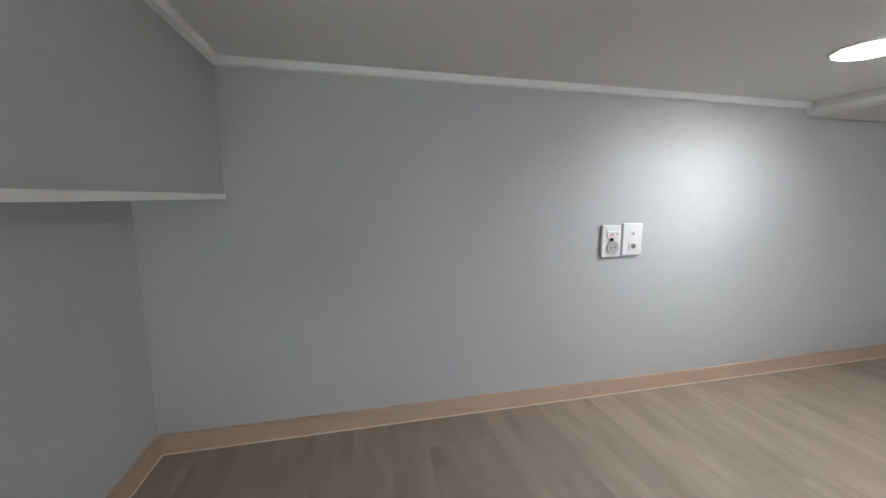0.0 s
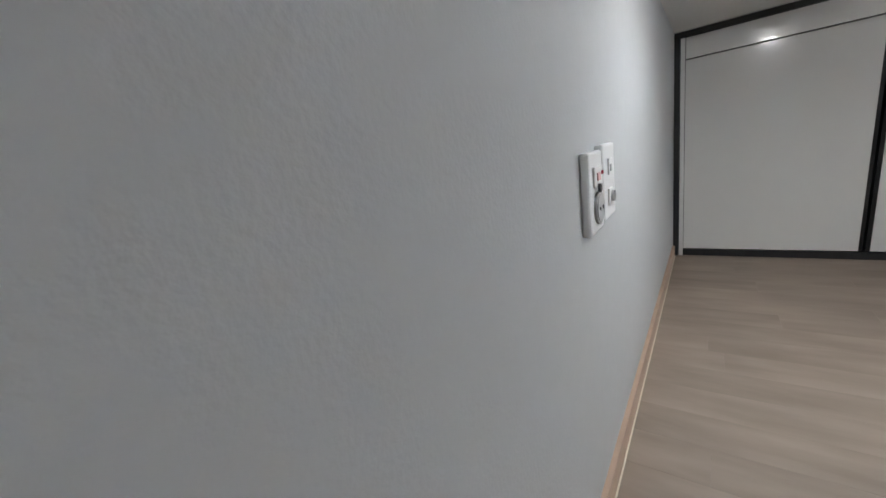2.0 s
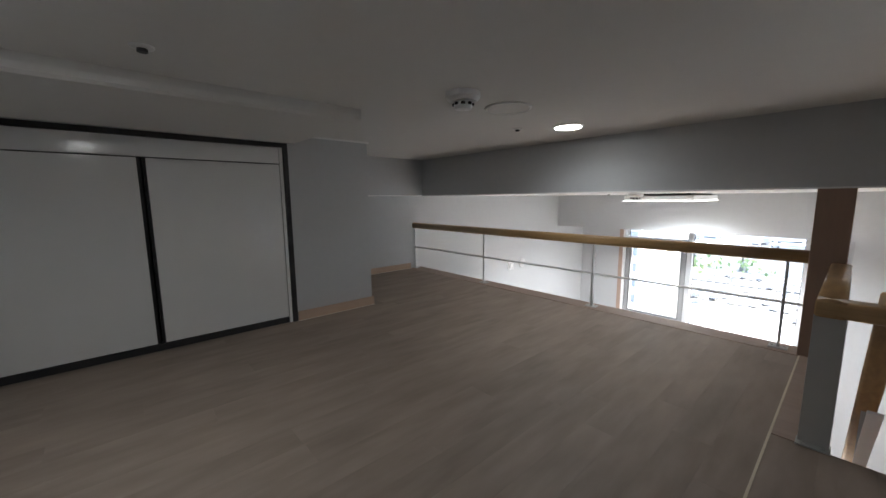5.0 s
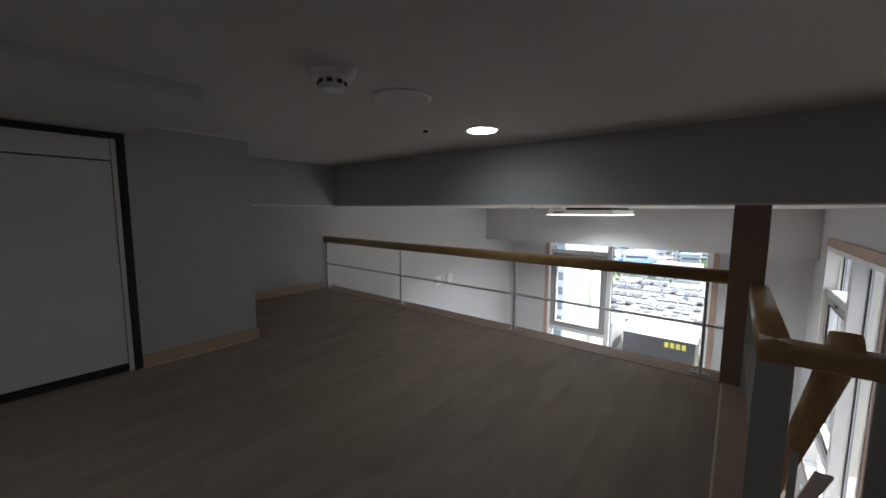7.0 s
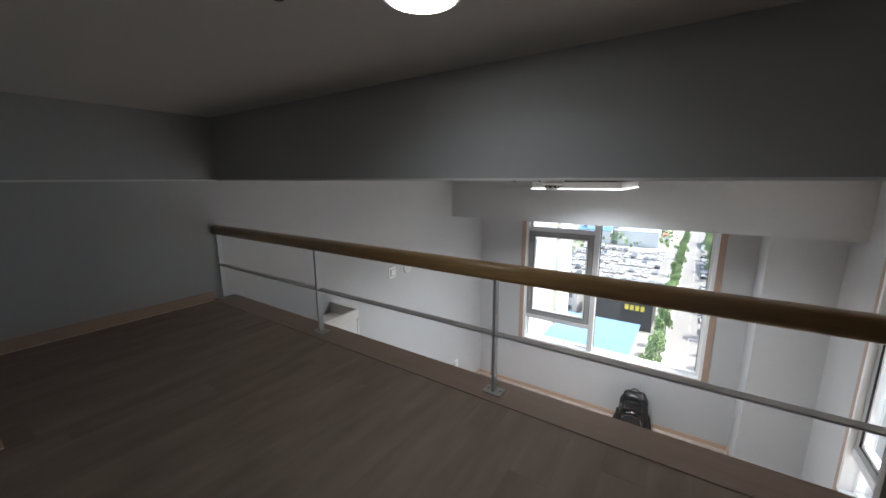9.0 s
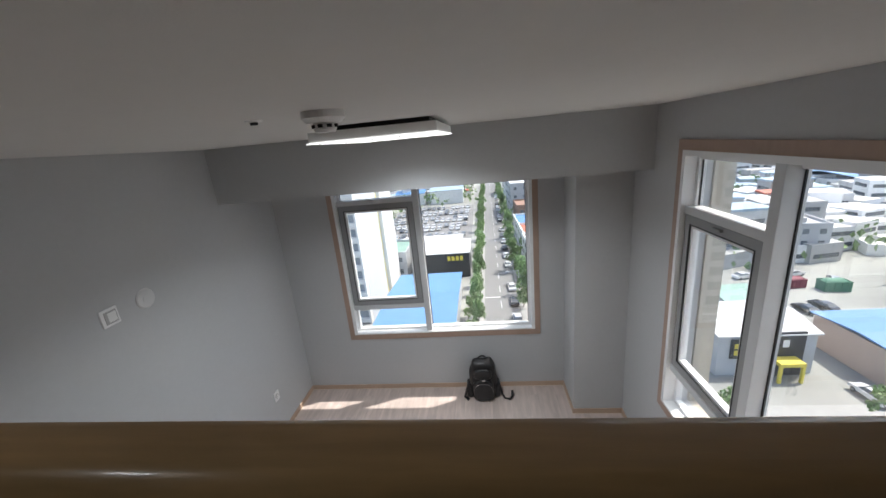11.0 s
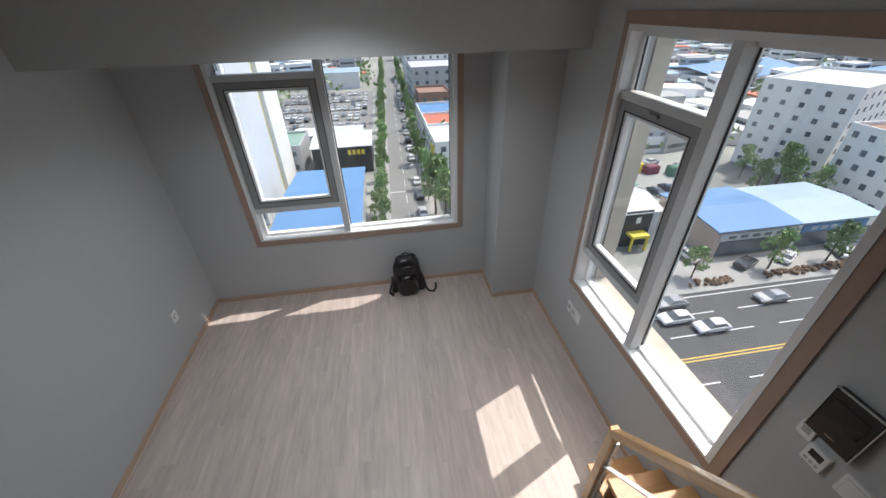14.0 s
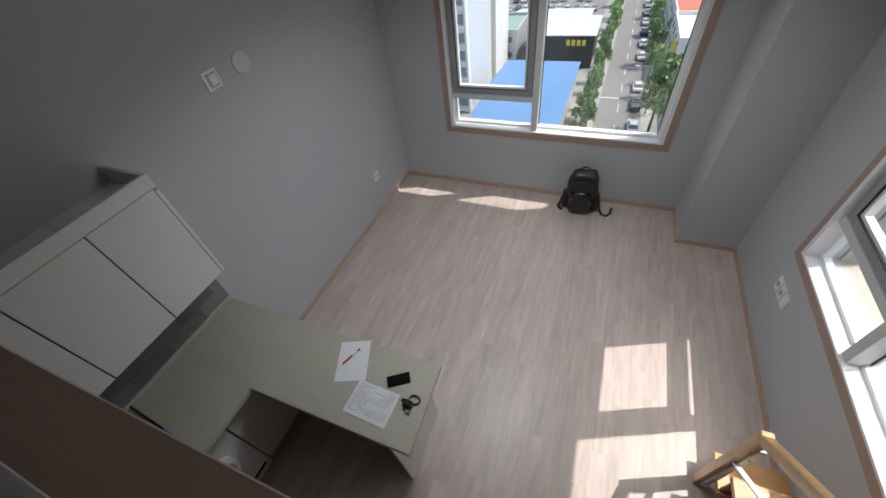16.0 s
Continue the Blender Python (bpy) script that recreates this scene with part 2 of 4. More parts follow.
S("beam_left", B(XL, 2.104, 0.872, -0.775, 3.25, CL), WALL, "grey papered dropped beam beside the column", "beam")
S("beam_right", B(3.245, 0.0, 0.852, 3.50, 3.25, CL), WALL, "grey papered dropped beam along the loft wall", "beam")
S("beam_trim", boxes((XL, 3.246, 0.864, 3.5, 3.262, 0.8725), (XL, 2.104, 0.862, -0.771, 3.246, 0.8725), (3.241, 0.0, 0.836, 3.50, 3.246, 0.8525)), WHITE, "thin white edge strip under the beams", "trim")
S("wall_closet", B(XL, 1.518, 0.0, 0.006, 2.104, CL), WALL, "grey papered wall block beside the loft closet", "wall")
S("wall_closet_top", B(XL, 0.0, 1.196, 0.004, 1.518, CL), WALL, "papered strip above the loft closet", "wall")
S("wall_closet_back", B(XL, 0.0, 0.0, -0.55, 1.518, 1.196), WALL, "plain wall behind the loft closet", "wall")
bm = sweep([(0, 0), (0.868, 0), (0.882, 0.01), (0.886, 0.03), (0.886, 0.062), (0, 0.062)], (0.0, 0.0, 1.2), (0.0, 1.57, 1.2), (1, 0, 0))
S("soffit_closet", bm, CEIL, "shallow white soffit over the loft closet", "soffit")
S("trim_crown", boxes((0.886, 0.0, CL - 0.024, 3.245, 0.022, CL), (3.223, 0.022, CL - 0.024, 3.245, 3.25, CL), (0.004, 1.53, CL - 0.012, 0.018, 2.116, CL)), WHITE, "slim white ceiling moulding", "trim")
# loft slab with the stair opening
OX, OY = 2.42, 2.32
S("slab_loft", boxes((XL, 0.0, -0.24, OX - 0.02, 3.39, -0.016), (OX - 0.02, 0.0, -0.24, 3.5, OY - 0.02, -0.016)), JOINT, "loft floor slab", "floor")
S("slab_edge", boxes((XL, 3.39, -0.26, OX, 3.402, -0.001), (OX - 0.02, OY - 0.02, -0.26, OX, 3.39, -0.018), (OX, OY - 0.02, -0.26, XR, OY, -0.018)), EDGE, "wood film facing on the loft slab edge", "trim")
S("floor_edge", boxes((XL, 3.2415, -0.016, OX + 0.10, 3.398, 0.003), (2.385, 2.30, -0.016, OX + 0.10, 3.2405, 0.003)), EDGE, "pinkish brown wood board along the loft edge", "trim")
floor_loft = S("floor_loft", B(XL, 0.0, -0.0165, 2.38, 3.24, -0.008), JOINT, "laminate plank floor of the loft", "floor")
floor_loft_2 = S("floor_loft_2", B(2.3805, 0.0, -0.0165, 3.5, OY - 0.02, -0.008), JOINT, "laminate plank floor at the head of the stairs", "floor")
S("trim_floor", B(2.377, 0.9, 0.0005, 2.384, 3.238, 0.003), CAULK, "thin pale joint strip in the loft floor", "trim")
floor_lower = S("floor", B(XL - 0.2, 0.0, FL - 0.3, XR + 0.2, YW + 0.2, FL - 0.008), JOINT, "pale laminate plank floor", "floor")


def skirting(name, runs, z, label):
    ob = S(name, boxes(*[(x0, y0, z, x1, y1, z + 0.066) for x0, y0, x1, y1 in runs]), SKIRT, label, "baseboard")
    lines = []
    for x0, y0, x1, y1 in runs:
        lines.append((x0 - 0.003, y0 - 0.003, z, x1 + 0.003, y1 + 0.003, z + 0.004))
    part("caulk_line", boxes(*lines), CAULK, ob, "pale sealant line")
    return ob


skirting("baseboard_loft", [(0.03, 0.0, 3.5, 0.012), (0.006, 1.520, 0.018, 2.116), (XL + 0.012, 2.104, 0.006, 2.116), (XL, 2.104, XL + 0.012, 3.243), (3.488, 0.012, 3.5, 2.3)], 0.0, "beige wood film skirting round the loft")
skirting("baseboard_room", [(XL, 4.30, XL + 0.012, YW), (XL + 0.012, YW - 0.012, 2.516, YW), (2.516, 6.894, 2.528, YW), (2.528, 6.894, XR - 0.012, 6.906), (XR - 0.012, 4.66, XR, 6.906)], FL, "beige wood film skirting round the room")


# ---- windows ----
def window(name, width, height, left, sash_lo, sash_hi, m, label):
    """A fixed window with an awning sash beside the mullion; local x along the wall, y outwards, z up from the sill."""
    w = thing(name, 0, 0, 0, label, "window", kind="structure")
    w.matrix_basis = m
    D = 0.095

    def p(nm, bm, mt, lb="", par=None):
        o = new(nm, mesh_of(nm, bm, mt))
        o.parent = par or w
        return tagged(o, lb)
    t, u = 0.068, 0.075
    # wooden casing on the room side
    p("casing", boxes((-t, -0.014, -u, 0, 0.0, height + u), (width, -0.014, -u, width + t, 0.0, height + u), (0, -0.014, -u, width, 0.0, 0), (0, -0.014, height, width, 0.0, height + u)), TRIMW, "beige wood film casing")
    f = 0.038
    p("frame", boxes((0, -0.018, 0, f, D, height), (width - f, -0.018, 0, width, D, height), (f, -0.018, height - f, width - f, D, height)), FRAMEW, "white frame lining")
    p("window_sill", B(f, -0.020, 0, width - f, D, 0.02, 0.004), FRAMEW, "white sill")
    g = 0.03
    inner = boxes((f, 0.07, 0.02, f + g, D + 0.03, height - f), (width - f - g, 0.07, 0.02, width - f, D + 0.03, height - f), (f + g, 0.07, 0.02, width - f - g, D + 0.03, 0.02 + g), (f + g, 0.07, height - f - g, width - f - g, D + 0.03, height - f))
    p("outer_frame", inner, FRAMEW, "white outer frame")
    p("mullion", B(left - 0.036, 0.0, 0.02, left + 0.036, D + 0.03, height - f, 0.003), MULL, "light mullion, greyed as if backlit")
    for nm, z in (("lower_transom", sash_lo), ("upper_transom", sash_hi)):
        p(nm, B(f, 0.012, z - 0.03, left - 0.037, D + 0.02, z + 0.03, 0.003), MULL, "light transom, greyed as if backlit")
    s0, s1, s2, s3 = f + 0.012, left - 0.046, sash_lo + 0.034, sash_hi - 0.034
    k = 0.066
    sash = p("sash", boxes((s0, 0.02, s2, s0 + k, 0.085, s3), (s1 - k, 0.02, s2, s1, 0.085, s3), (s0 + k, 0.02, s2, s1 - k, 0.085, s2 + k), (s0 + k, 0.02, s3 - k, s1 - k, 0.085, s3)), ALU, "grey awning sash, darkened as if backlit")
    q = k + 0.026
    p("glazing_bead", boxes((s0 + k, 0.03, s2 + k, s0 + q, 0.08, s3 - k), (s1 - q, 0.03, s2 + k, s1 - k, 0.08, s3 - k), (s0 + q, 0.03, s2 + k, s1 - q, 0.08, s2 + q), (s0 + q, 0.03, s3 - q, s1 - q, 0.08, s3 - k)), FRAMEW, "white glazing bead", sash)
    p("gasket", boxes((s0 - 0.01, 0.035, s2 - 0.008, s0, 0.06, s3 + 0.008), (s1, 0.035, s2 - 0.008, s1 + 0.007, 0.06, s3 + 0.008)), DARK, "black rubber gasket", sash)
    p("seal_line", boxes((s0 + k - 0.004, 0.017, s2 + k - 0.004, s0 + k + 0.004, 0.028, s3 - k + 0.004), (s1 - k - 0.004, 0.017, s2 + k - 0.004, s1 - k + 0.004, 0.028, s3 - k + 0.004), (s0 + k, 0.017, s3 - k - 0.004, s1 - k, 0.028, s3 - k + 0.004), (s0 + k, 0.017, s2 + k - 0.004, s1 - k, 0.028, s2 + k + 0.004)), DARK, "black glazing seal", sash)
    p("pane_seal", boxes((left + 0.036, 0.088, 0.065, left + 0.044, 0.098, height - f - g), (width - f - g - 0.006, 0.088, 0.065, width - f - g, 0.098, height - f - g), (f + g, 0.088, sash_hi + 0.03, f + g + 0.006, 0.098, height - f - g)), DARK, "black glazing seal")
    h = p("handle", B((s0 + s1) / 2 - 0.045, -0.002, s3 - 0.035, (s0 + s1) / 2 + 0.045, 0.02, s3 - 0.015, 0.005), ALU, "small grey catch", sash)
    for a, b, c, d, y, par in ((s0 + q, s1 - q, s2 + q, s3 - q, 0.055, sash), (f + g, left - 0.034, sash_hi + 0.03, height - f - g, 0.10, w), (f + g, left - 0.034, 0.02 + g, sash_lo - 0.03, 0.10, w), (left + 0.034, width - f - g, 0.02 + g, height - f - g, 0.10, w)):
        o = p("pane", B(a - 0.004, y, c - 0.004, b + 0.004, y + 0.008, d + 0.004), PANE, "clear glass pane", par)
        o.visible_shadow = False
    return w


window("window_1", WX[1] - WX[0], WX[3] - WX[2], 1.03, 0.385, 1.79, Matrix.Translation((WX[0], YW, WX[2])), "wide window with grey awning sash, darkened as if backlit and wood casing")
window("window_2", W2[1] - W2[0], W2[3] - W2[2], 0.895, 0.375, 1.735, pose(XR, W2[1], W2[2], 0, 0, -90), "tall window with grey awning sash, darkened as if backlit and wood casing")
S("reveal_exterior", boxes((XR + 0.215, W2[0] - 0.01, W2[2] - 0.09, XR + 0.36, W2[1] + 0.03, W2[2] - 0.01), (XR + 0.215, W2[1] - 0.012, W2[2] - 0.01, XR + 0.36, W2[1] + 0.03, W2[3]),
                           (WX[0], YW + 0.205, WX[2] - 0.09, WX[1], YW + 0.27, WX[2] - 0.02)), CONC, "beige rendered outer window ledges", "ledge")



# ---- loft closet ----
closet = thing("closet", 0, 0.76, 0, "glossy white built-in loft closet with black surround, closed doors", "closet")
for q in ((-0.5, 0.002, 0.0, 0.008, 0.026, 1.195), (-0.5, 1.488, 0.0, 0.008, 1.518, 1.195), (-0.5, 0.026, 1.168, 0.008, 1.488, 1.195)):
    part("surround_strip", B(*q), DARK, closet, "black metal surround")
for y in (0.03, 1.464):
    part("side_rail", B(-0.05, y, 0.0, 0.004, y + 0.02, 1.166), LAMINATE, closet, "white side rail")
part("top_panel", B(-0.05, 0.052, 1.064, 0.002, 1.462, 1.165, 0.002), LAMINATE, closet)
part("track", B(-0.06, 0.05, 0.0, -0.004, 1.464, 0.036), DARK, closet, "dark bottom track")
# closet inside filled with near-black, painting the shade behind the door gap
part("back", B(-0.54, 0.03, 0.0, -0.10, 1.48, 1.16), DARK, closet)
for y0, y1 in ((0.052, 0.748), (0.786, 1.462)):
    d = part("door", B(-0.045, y0, 0.042, -0.002, y1, 1.058, 0.0015), LAMINATE, closet, "glossy white sliding door")
    y = y1 if y0 < 0.4 else y0 - 0.014
    part("pull_profile", B(-0.045, y, 0.042, -0.006, y + 0.014, 1.058), BLACK, d, "black pull profile")


# ---- fixtures on walls and ceilings ----
def plate(name, x, y, z, w, h, normal, label, category, group="", depth=0.012):
    """A wall plate at its centre; normal is '+y', '+x' or '-x'."""
    turn = {"+y": 180, "+x": 90, "-x": -90}[normal]
    e = thing(name, x, y, z, label, category, group)
    e.matrix_basis = pose(x, y, z, 0, 0, turn)

    def p(nm, bm, mt, lb="", par=None):
        o = new(nm, mesh_of(nm, bm, mt))
        o.parent = par or e
        return tagged(o, lb)
    p("cover", B(-w / 2, -depth, -h / 2, w / 2, 0.001, h / 2, min(0.004, depth / 3)), PLASTIC)
    return e, p


e, p = plate("power_outlet", 1.843, 0.0, 0.668, 0.086, 0.130, "+y", "white single power socket with standby switch beside its twin plate", "outlet", "loft wall plates", 0.014)
p("socket_ring", C(0.004, -0.0150, -0.025, 0.027, 0.006, 90), GREYPL, "grey round socket well")
p("socket_well", C(0.004, -0.0165, -0.025, 0.023, 0.006, 90), mat("socket_grey", (0.46, 0.46, 0.46), 0.5, bump=0), "recessed socket face")
for dx in (-0.010, 0.010):
    p("pin_hole", C(0.004 + dx, -0.0185, -0.025, 0.003, 0.004, 90, seg=10), DARK)
p("switch_rocker", B(-0.024, -0.0180, 0.010, 0.026, -0.0140, 0.042, 0.002), WHITE, "small rocker switch")
p("indicator", B(-0.012, -0.0200, 0.020, 0.006, -0.0175, 0.032), mat("pink_print", (0.75, 0.45, 0.45), 0.4, bump=0), "faded red marking")
p("button", C(-0.004, -0.0200, 0.008, 0.007, 0.004, 90, seg=14), BLACK, "black round button")
p("led", C(0.020, -0.0185, 0.030, 0.003, 0.004, 90, seg=10), RED)
e, p = plate("data_outlet", 1.745, 0.0, 0.674, 0.092, 0.132, "+y", "white television and data socket plate", "outlet", "loft wall plates", 0.014)
p("data_port", B(-0.014, -0.017, 0.012, 0.012, -0.013, 0.040, 0.001), WHITE, "data port cover")
p("port_slot", B(-0.006, -0.018, 0.018, 0.004, -0.016, 0.030), GREYPL)
p("aerial_frame", B(-0.018, -0.017, -0.042, 0.014, -0.013, -0.012, 0.001), WHITE)
p("aerial_socket", C(0.0, -0.018, -0.027, 0.010, 0.008, 90, seg=16), CHROME, "round metal aerial socket")

e, p = plate("wall_vent", XL, 5.18, -0.215, 0.125, 0.125, "+x", "small square white wall plate with recessed panel", "wall plate")
p("inset_frame", B(-0.040, -0.016, -0.045, 0.048, -0.011, 0.045, 0.002), GREYPL)
p("inset_panel", B(-0.020, -0.019, -0.034, 0.040, -0.0155, 0.034, 0.002), WHITE)
e = thing("pipe_cover", XL, 5.47, -0.212, "round white cover cap on the wall", "cover cap")
part("cap", lathe([(0.078, 0.0), (0.078, 0.006), (0.070, 0.012), (0.0, 0.014)][:3] + [(0.03, 0.013)], pose(XL, 5.47, -0.205, 0, 90, 0)), CAPW, e)
part("cap_boss", C(XL + 0.014, 5.47, -0.205, 0.028, 0.004, 0, 90), CAPW, e)
e, p = plate("power_outlet", XL, 6.625, -2.015, 0.095, 0.12, "+x", "white single power socket near the floor", "outlet")
p("socket_ring", C(0.0, -0.014, 0.0, 0.030, 0.006, 90), GREYPL)
p("socket_well", C(0.0, -0.0155, 0.0, 0.024, 0.006, 90), WHITE)
for dx in (-0.010, 0.010):
    p("pin_hole", C(dx, -0.0185, 0.0, 0.004, 0.003, 90, seg=10), DARK)
for k, y in enumerate((6.00, 5.91, 5.82)):
    e, p = plate("switch_plate", XR, y, -1.985, 0.078, 0.125, "-x", "white wall plate in a row of three below the window", "wall plate", "plates below the window")
    if k < 2:
        p("socket_ring", C(0.0, -0.013, 0.0, 0.024, 0.005, 90), GREYPL)
    else:
        p("blank_cover", B(-0.028, -0.015, -0.045, 0.028, -0.011, 0.045, 0.002), WHITE)

e = thing("intercom", XR, 3.966, -0.78, "black video intercom panel on the wall above the stairs", "intercom")
part("body", B(XR - 0.032, 3.878, -0.910, XR + 0.001, 4.054, -0.652, 0.008), BLACK, e)
part("bezel", boxes((XR - 0.034, 3.876, -0.912, XR - 0.024, 3.880, -0.650), (XR - 0.034, 4.052, -0.912, XR - 0.024, 4.056, -0.650), (XR - 0.034, 3.880, -0.654, XR - 0.024, 4.052, -0.650)), STEEL, e, "thin grey metal rim")
part("screen", B(XR - 0.0345, 3.905, -0.80, XR - 0.0315, 4.027, -0.70), SCREEN, e, "dark glossy screen")
part("button_row", B(XR - 0.0345, 3.945, -0.872, XR - 0.0315, 3.985, -0.868), CHROME, e, "thin silver line")
e, p = plate("wall_plate", XR, 4.04, -0.945, 0.065, 0.09, "-x", "small white plate beside the intercom", "wall plate")
p("opening", B(-0.018, -0.014, -0.016, 0.018, -0.011, 0.016), GREYPL)
e, p = plate("thermostat", XR, 3.958, -1.022, 0.088, 0.105, "-x", "small white thermostat with dark display", "thermostat", depth=0.02)
p("display", B(-0.026, -0.022, -0.002, 0.026, -0.019, 0.034), BLACK, "dark display")
for dx in (-0.022, 0.0, 0.022):
    p("button", B(dx - 0.007, -0.022, -0.036, dx + 0.007, -0.019, -0.024), GREYPL)
e, p = plate("light_switch", XR, 3.802, -1.017, 0.128, 0.115, "-x", "wide white light switch plate", "switch")
p("rocker", B(-0.048, -0.016, -0.042, 0.048, -0.011, 0.042, 0.002), WHITE)
p("rocker_gap", B(-0.0495, -0.0125, -0.0435, 0.0495, -0.0115, 0.0435), GREYPL)


def downlight(x, y):
    e = thing("downlight", x, y, CL, "round flush downlight, lit, in the loft ceiling", "downlight", "loft downlights")
    part("bezel", lathe([(0.088, 0.0), (0.088, -0.005), (0.082, -0.008), (0.074, -0.006)], Matrix.Translation((x, y, CL))), WHITE, e)
    part("diffuser", C(x, y, CL - 0.008, 0.074, 0.004, seg=32), LENS, e, "glowing white diffuser")


def sprinkler(x, y, z):
    e = thing("sprinkler", x, y, z, "small flush sprinkler head with dark centre", "sprinkler", "sprinkler heads")
    part("rosette", lathe([(0.030, 0.0), (0.029, -0.004), (0.020, -0.007)], Matrix.Translation((x, y, z)), 20), WHITE, e)
    part("head", C(x, y, z - 0.010, 0.013, 0.012, seg=14), DARK, e, "dark sprinkler nozzle")


def smoke_detector(x, y, z):
    e = thing("smoke_detector", x, y, z, "white round smoke detector with dark vents", "smoke detector", "smoke detectors")
    part("base", lathe([(0.070, 0.0), (0.070, -0.022), (0.056, -0.036)], Matrix.Translation((x, y, z))), PLASTIC, e)
    part("sensor", lathe([(0.038, -0.036), (0.038, -0.056), (0.032, -0.066)], Matrix.Translation((x, y, z))), PLASTIC, e)
    for k in range(8):
        a = k * math.pi / 4
        part("vent", C(x + 0.036 * math.cos(a), y + 0.036 * math.sin(a), z - 0.047, 0.009, 0.010, seg=10), DARK, e, "dark vent slot")


downlight(1.43, 0.50)
downlight(1.30, 2.74)
sprinkler(1.15, 0.745, CL)
sprinkler(1.06, 2.56, CL)
sprinkler(0.815, 4.41, CM)
smoke_detector(1.40, 1.75, CL)
smoke_detector(1.09, 4.36, CM)
e = thing("ceiling_speaker", 1.36, 2.09, CL, "round flush white ceiling grille", "speaker")
part("ring", lathe([(0.112, 0.0), (0.112, -0.005), (0.104, -0.008), (0.098, -0.004)], Matrix.Translation((1.36, 2.09, CL))), WHITE, e)
part("grille", C(1.36, 2.09, CL - 0.004, 0.098, 0.004, seg=32), CEIL, e, "fine white mesh")
FX = (0.69, 5.05, 1.40, 6.03)
e = thing("ceiling_light", 1.045, 5.54, CM, "long white LED ceiling light, lit, hanging slightly off the ceiling", "ceiling light")
part("housing", B(FX[0] + 0.01, FX[1] + 0.01, 0.7885, FX[2] - 0.01, FX[3] - 0.01, 0.842, 0.004), WHITE, e, "white metal housing")
# added dark block, stands in for the shade between housing and ceiling
part("gap_plate", B(FX[0] + 0.05, FX[1] + 0.05, 0.842, FX[2] - 0.05, FX[3] - 0.10, CM), DARK, e, "dark block painting the shade in the gap above the housing")
part("diffuser", B(FX[0], FX[1], 0.782, FX[2], FX[3], 0.788, 0.002), LENS2, e, "glowing diffuser")
for k in range(5):
    for y in (FX[1] + 0.02, FX[3] - 0.02):
        part("clip", C(FX[0] + 0.07 + 0.143 * k, y, 0.779, 0.009, 0.008, seg=12), PLASTIC, e, "small round plastic clip")


# ---- loft rail ----
def oval(w, h, groove=0.0, soft=0.6):
    pts = []
    for k in range(24):
        a = 2 * math.pi * k / 24
        c, s = math.cos(a), math.sin(a)
        u = w / 2 * math.copysign(abs(c) ** soft, c)
        v = h / 2 * math.copysign(abs(s) ** soft, s)
        if groove and abs(v + h * 0.12) < h * 0.10:
            u *= 1 - groove
        pts.append((u, v))
    return pts


RY = 3.31
rail = thing("loft_railing", 0.67, RY, 0.003, "low loft railing with varnished wood handrail and grey steel posts", "railing")
part("handrail", sweep(oval(0.062, 0.068, 0.22), (XL, RY, 0.516), (2.372, RY, 0.516), (0, 1, 0)), RAILW, rail, "varnished wood handrail with a groove", True)
part("mid_bar", B(XL, RY - 0.018, 0.255, 2.372, RY + 0.018, 0.262), STEEL, rail, "flat grey steel bar")
for x in (XL + 0.03, 0.117, 1.222, 2.291):
    q = part("post", B(x - 0.006, RY - 0.016, 0.009, x + 0.006, RY + 0.016, 0.49, 0.001), STEEL, rail, "flat grey steel post")
    part("base_plate", B(x - 0.04, RY - 0.03, 0.003, x + 0.04, RY + 0.03, 0.009, 0.001), STEEL, q, "bolted steel foot")
    for dx in (-0.027, 0.027):
        part("bolt", C(x + dx, RY + 0.006, 0.011, 0.007, 0.005, seg=6), STEEL, q)
post = S("post_wood", B(2.37, 3.25, 0.0, 2.502, 3.41, 0.872, 0.003), POSTW, "square brown wood film post between loft floor and beam", "post")
guard = thing("stair_guard", 2.48, 2.8, 0.0, "short wood topped guard rail beside the stair opening", "railing")
part("handrail", sweep(oval(0.072, 0.056, 0.0, 0.3), (2.485, 2.30, 0.475), (2.485, 3.25, 0.475), (1, 0, 0)), RAILY, guard, "varnished wood handrail", True)
part("return_rail", sweep(oval(0.072, 0.056, 0.0, 0.3), (2.453, 2.335, 0.475), (2.76, 2.335, 0.475), (0, 1, 0)), RAILW, guard, "short varnished wood return", True)
part("mid_bar", B(2.450, 2.32, 0.226, 2.524, 3.19, 0.234), STEEL, guard, "flat grey steel bar")
for x, y in ((2.487, 2.315), (2.70, 2.315), (2.487, 3.20)):
    q = part("post", B(x - 0.038, y - 0.006, 0.0, x + 0.038, y + 0.006, 0.452, 0.001), STEEL, guard, "flat grey steel post")
    part("base_plate", B(x - 0.042, y - 0.03, 0.003, x + 0.042, y + 0.024, 0.009, 0.001), STEEL, q, "bolted steel foot")
    for dx in (-0.024, 0.024):
        part("bolt", C(x + dx, y - 0.018, 0.011, 0.006, 0.005, seg=6), STEEL, q)


# ---- stairs ----
stairs = thing("staircase", 2.85, 4.5, FL, "steep open pine staircase against the wall with wood handrail", "staircase")
RISE, RUN = 2.545 / 12, 0.206
tread_me = mesh_of("tread", B(-0.205, -0.13, -0.035, 0.205, 0.13, 0.0, 0.006), TREADW)
for n in range(1, 12):
    o = new("tread", tread_me)
    o.parent = stairs
    o.matrix_parent_inverse = Matrix.Translation(stairs.location).inverted()
    o.location = (2.857, 2.36 + RUN * (n - 0.5), -RISE * n)
    part("riser", B(2.66, 2.36 + RUN * (n - 1) - 0.006, -RISE * n, 3.07, 2.36 + RUN * (n - 1) + 0.006, -RISE * (n - 1) - 0.036), TREADW, stairs)
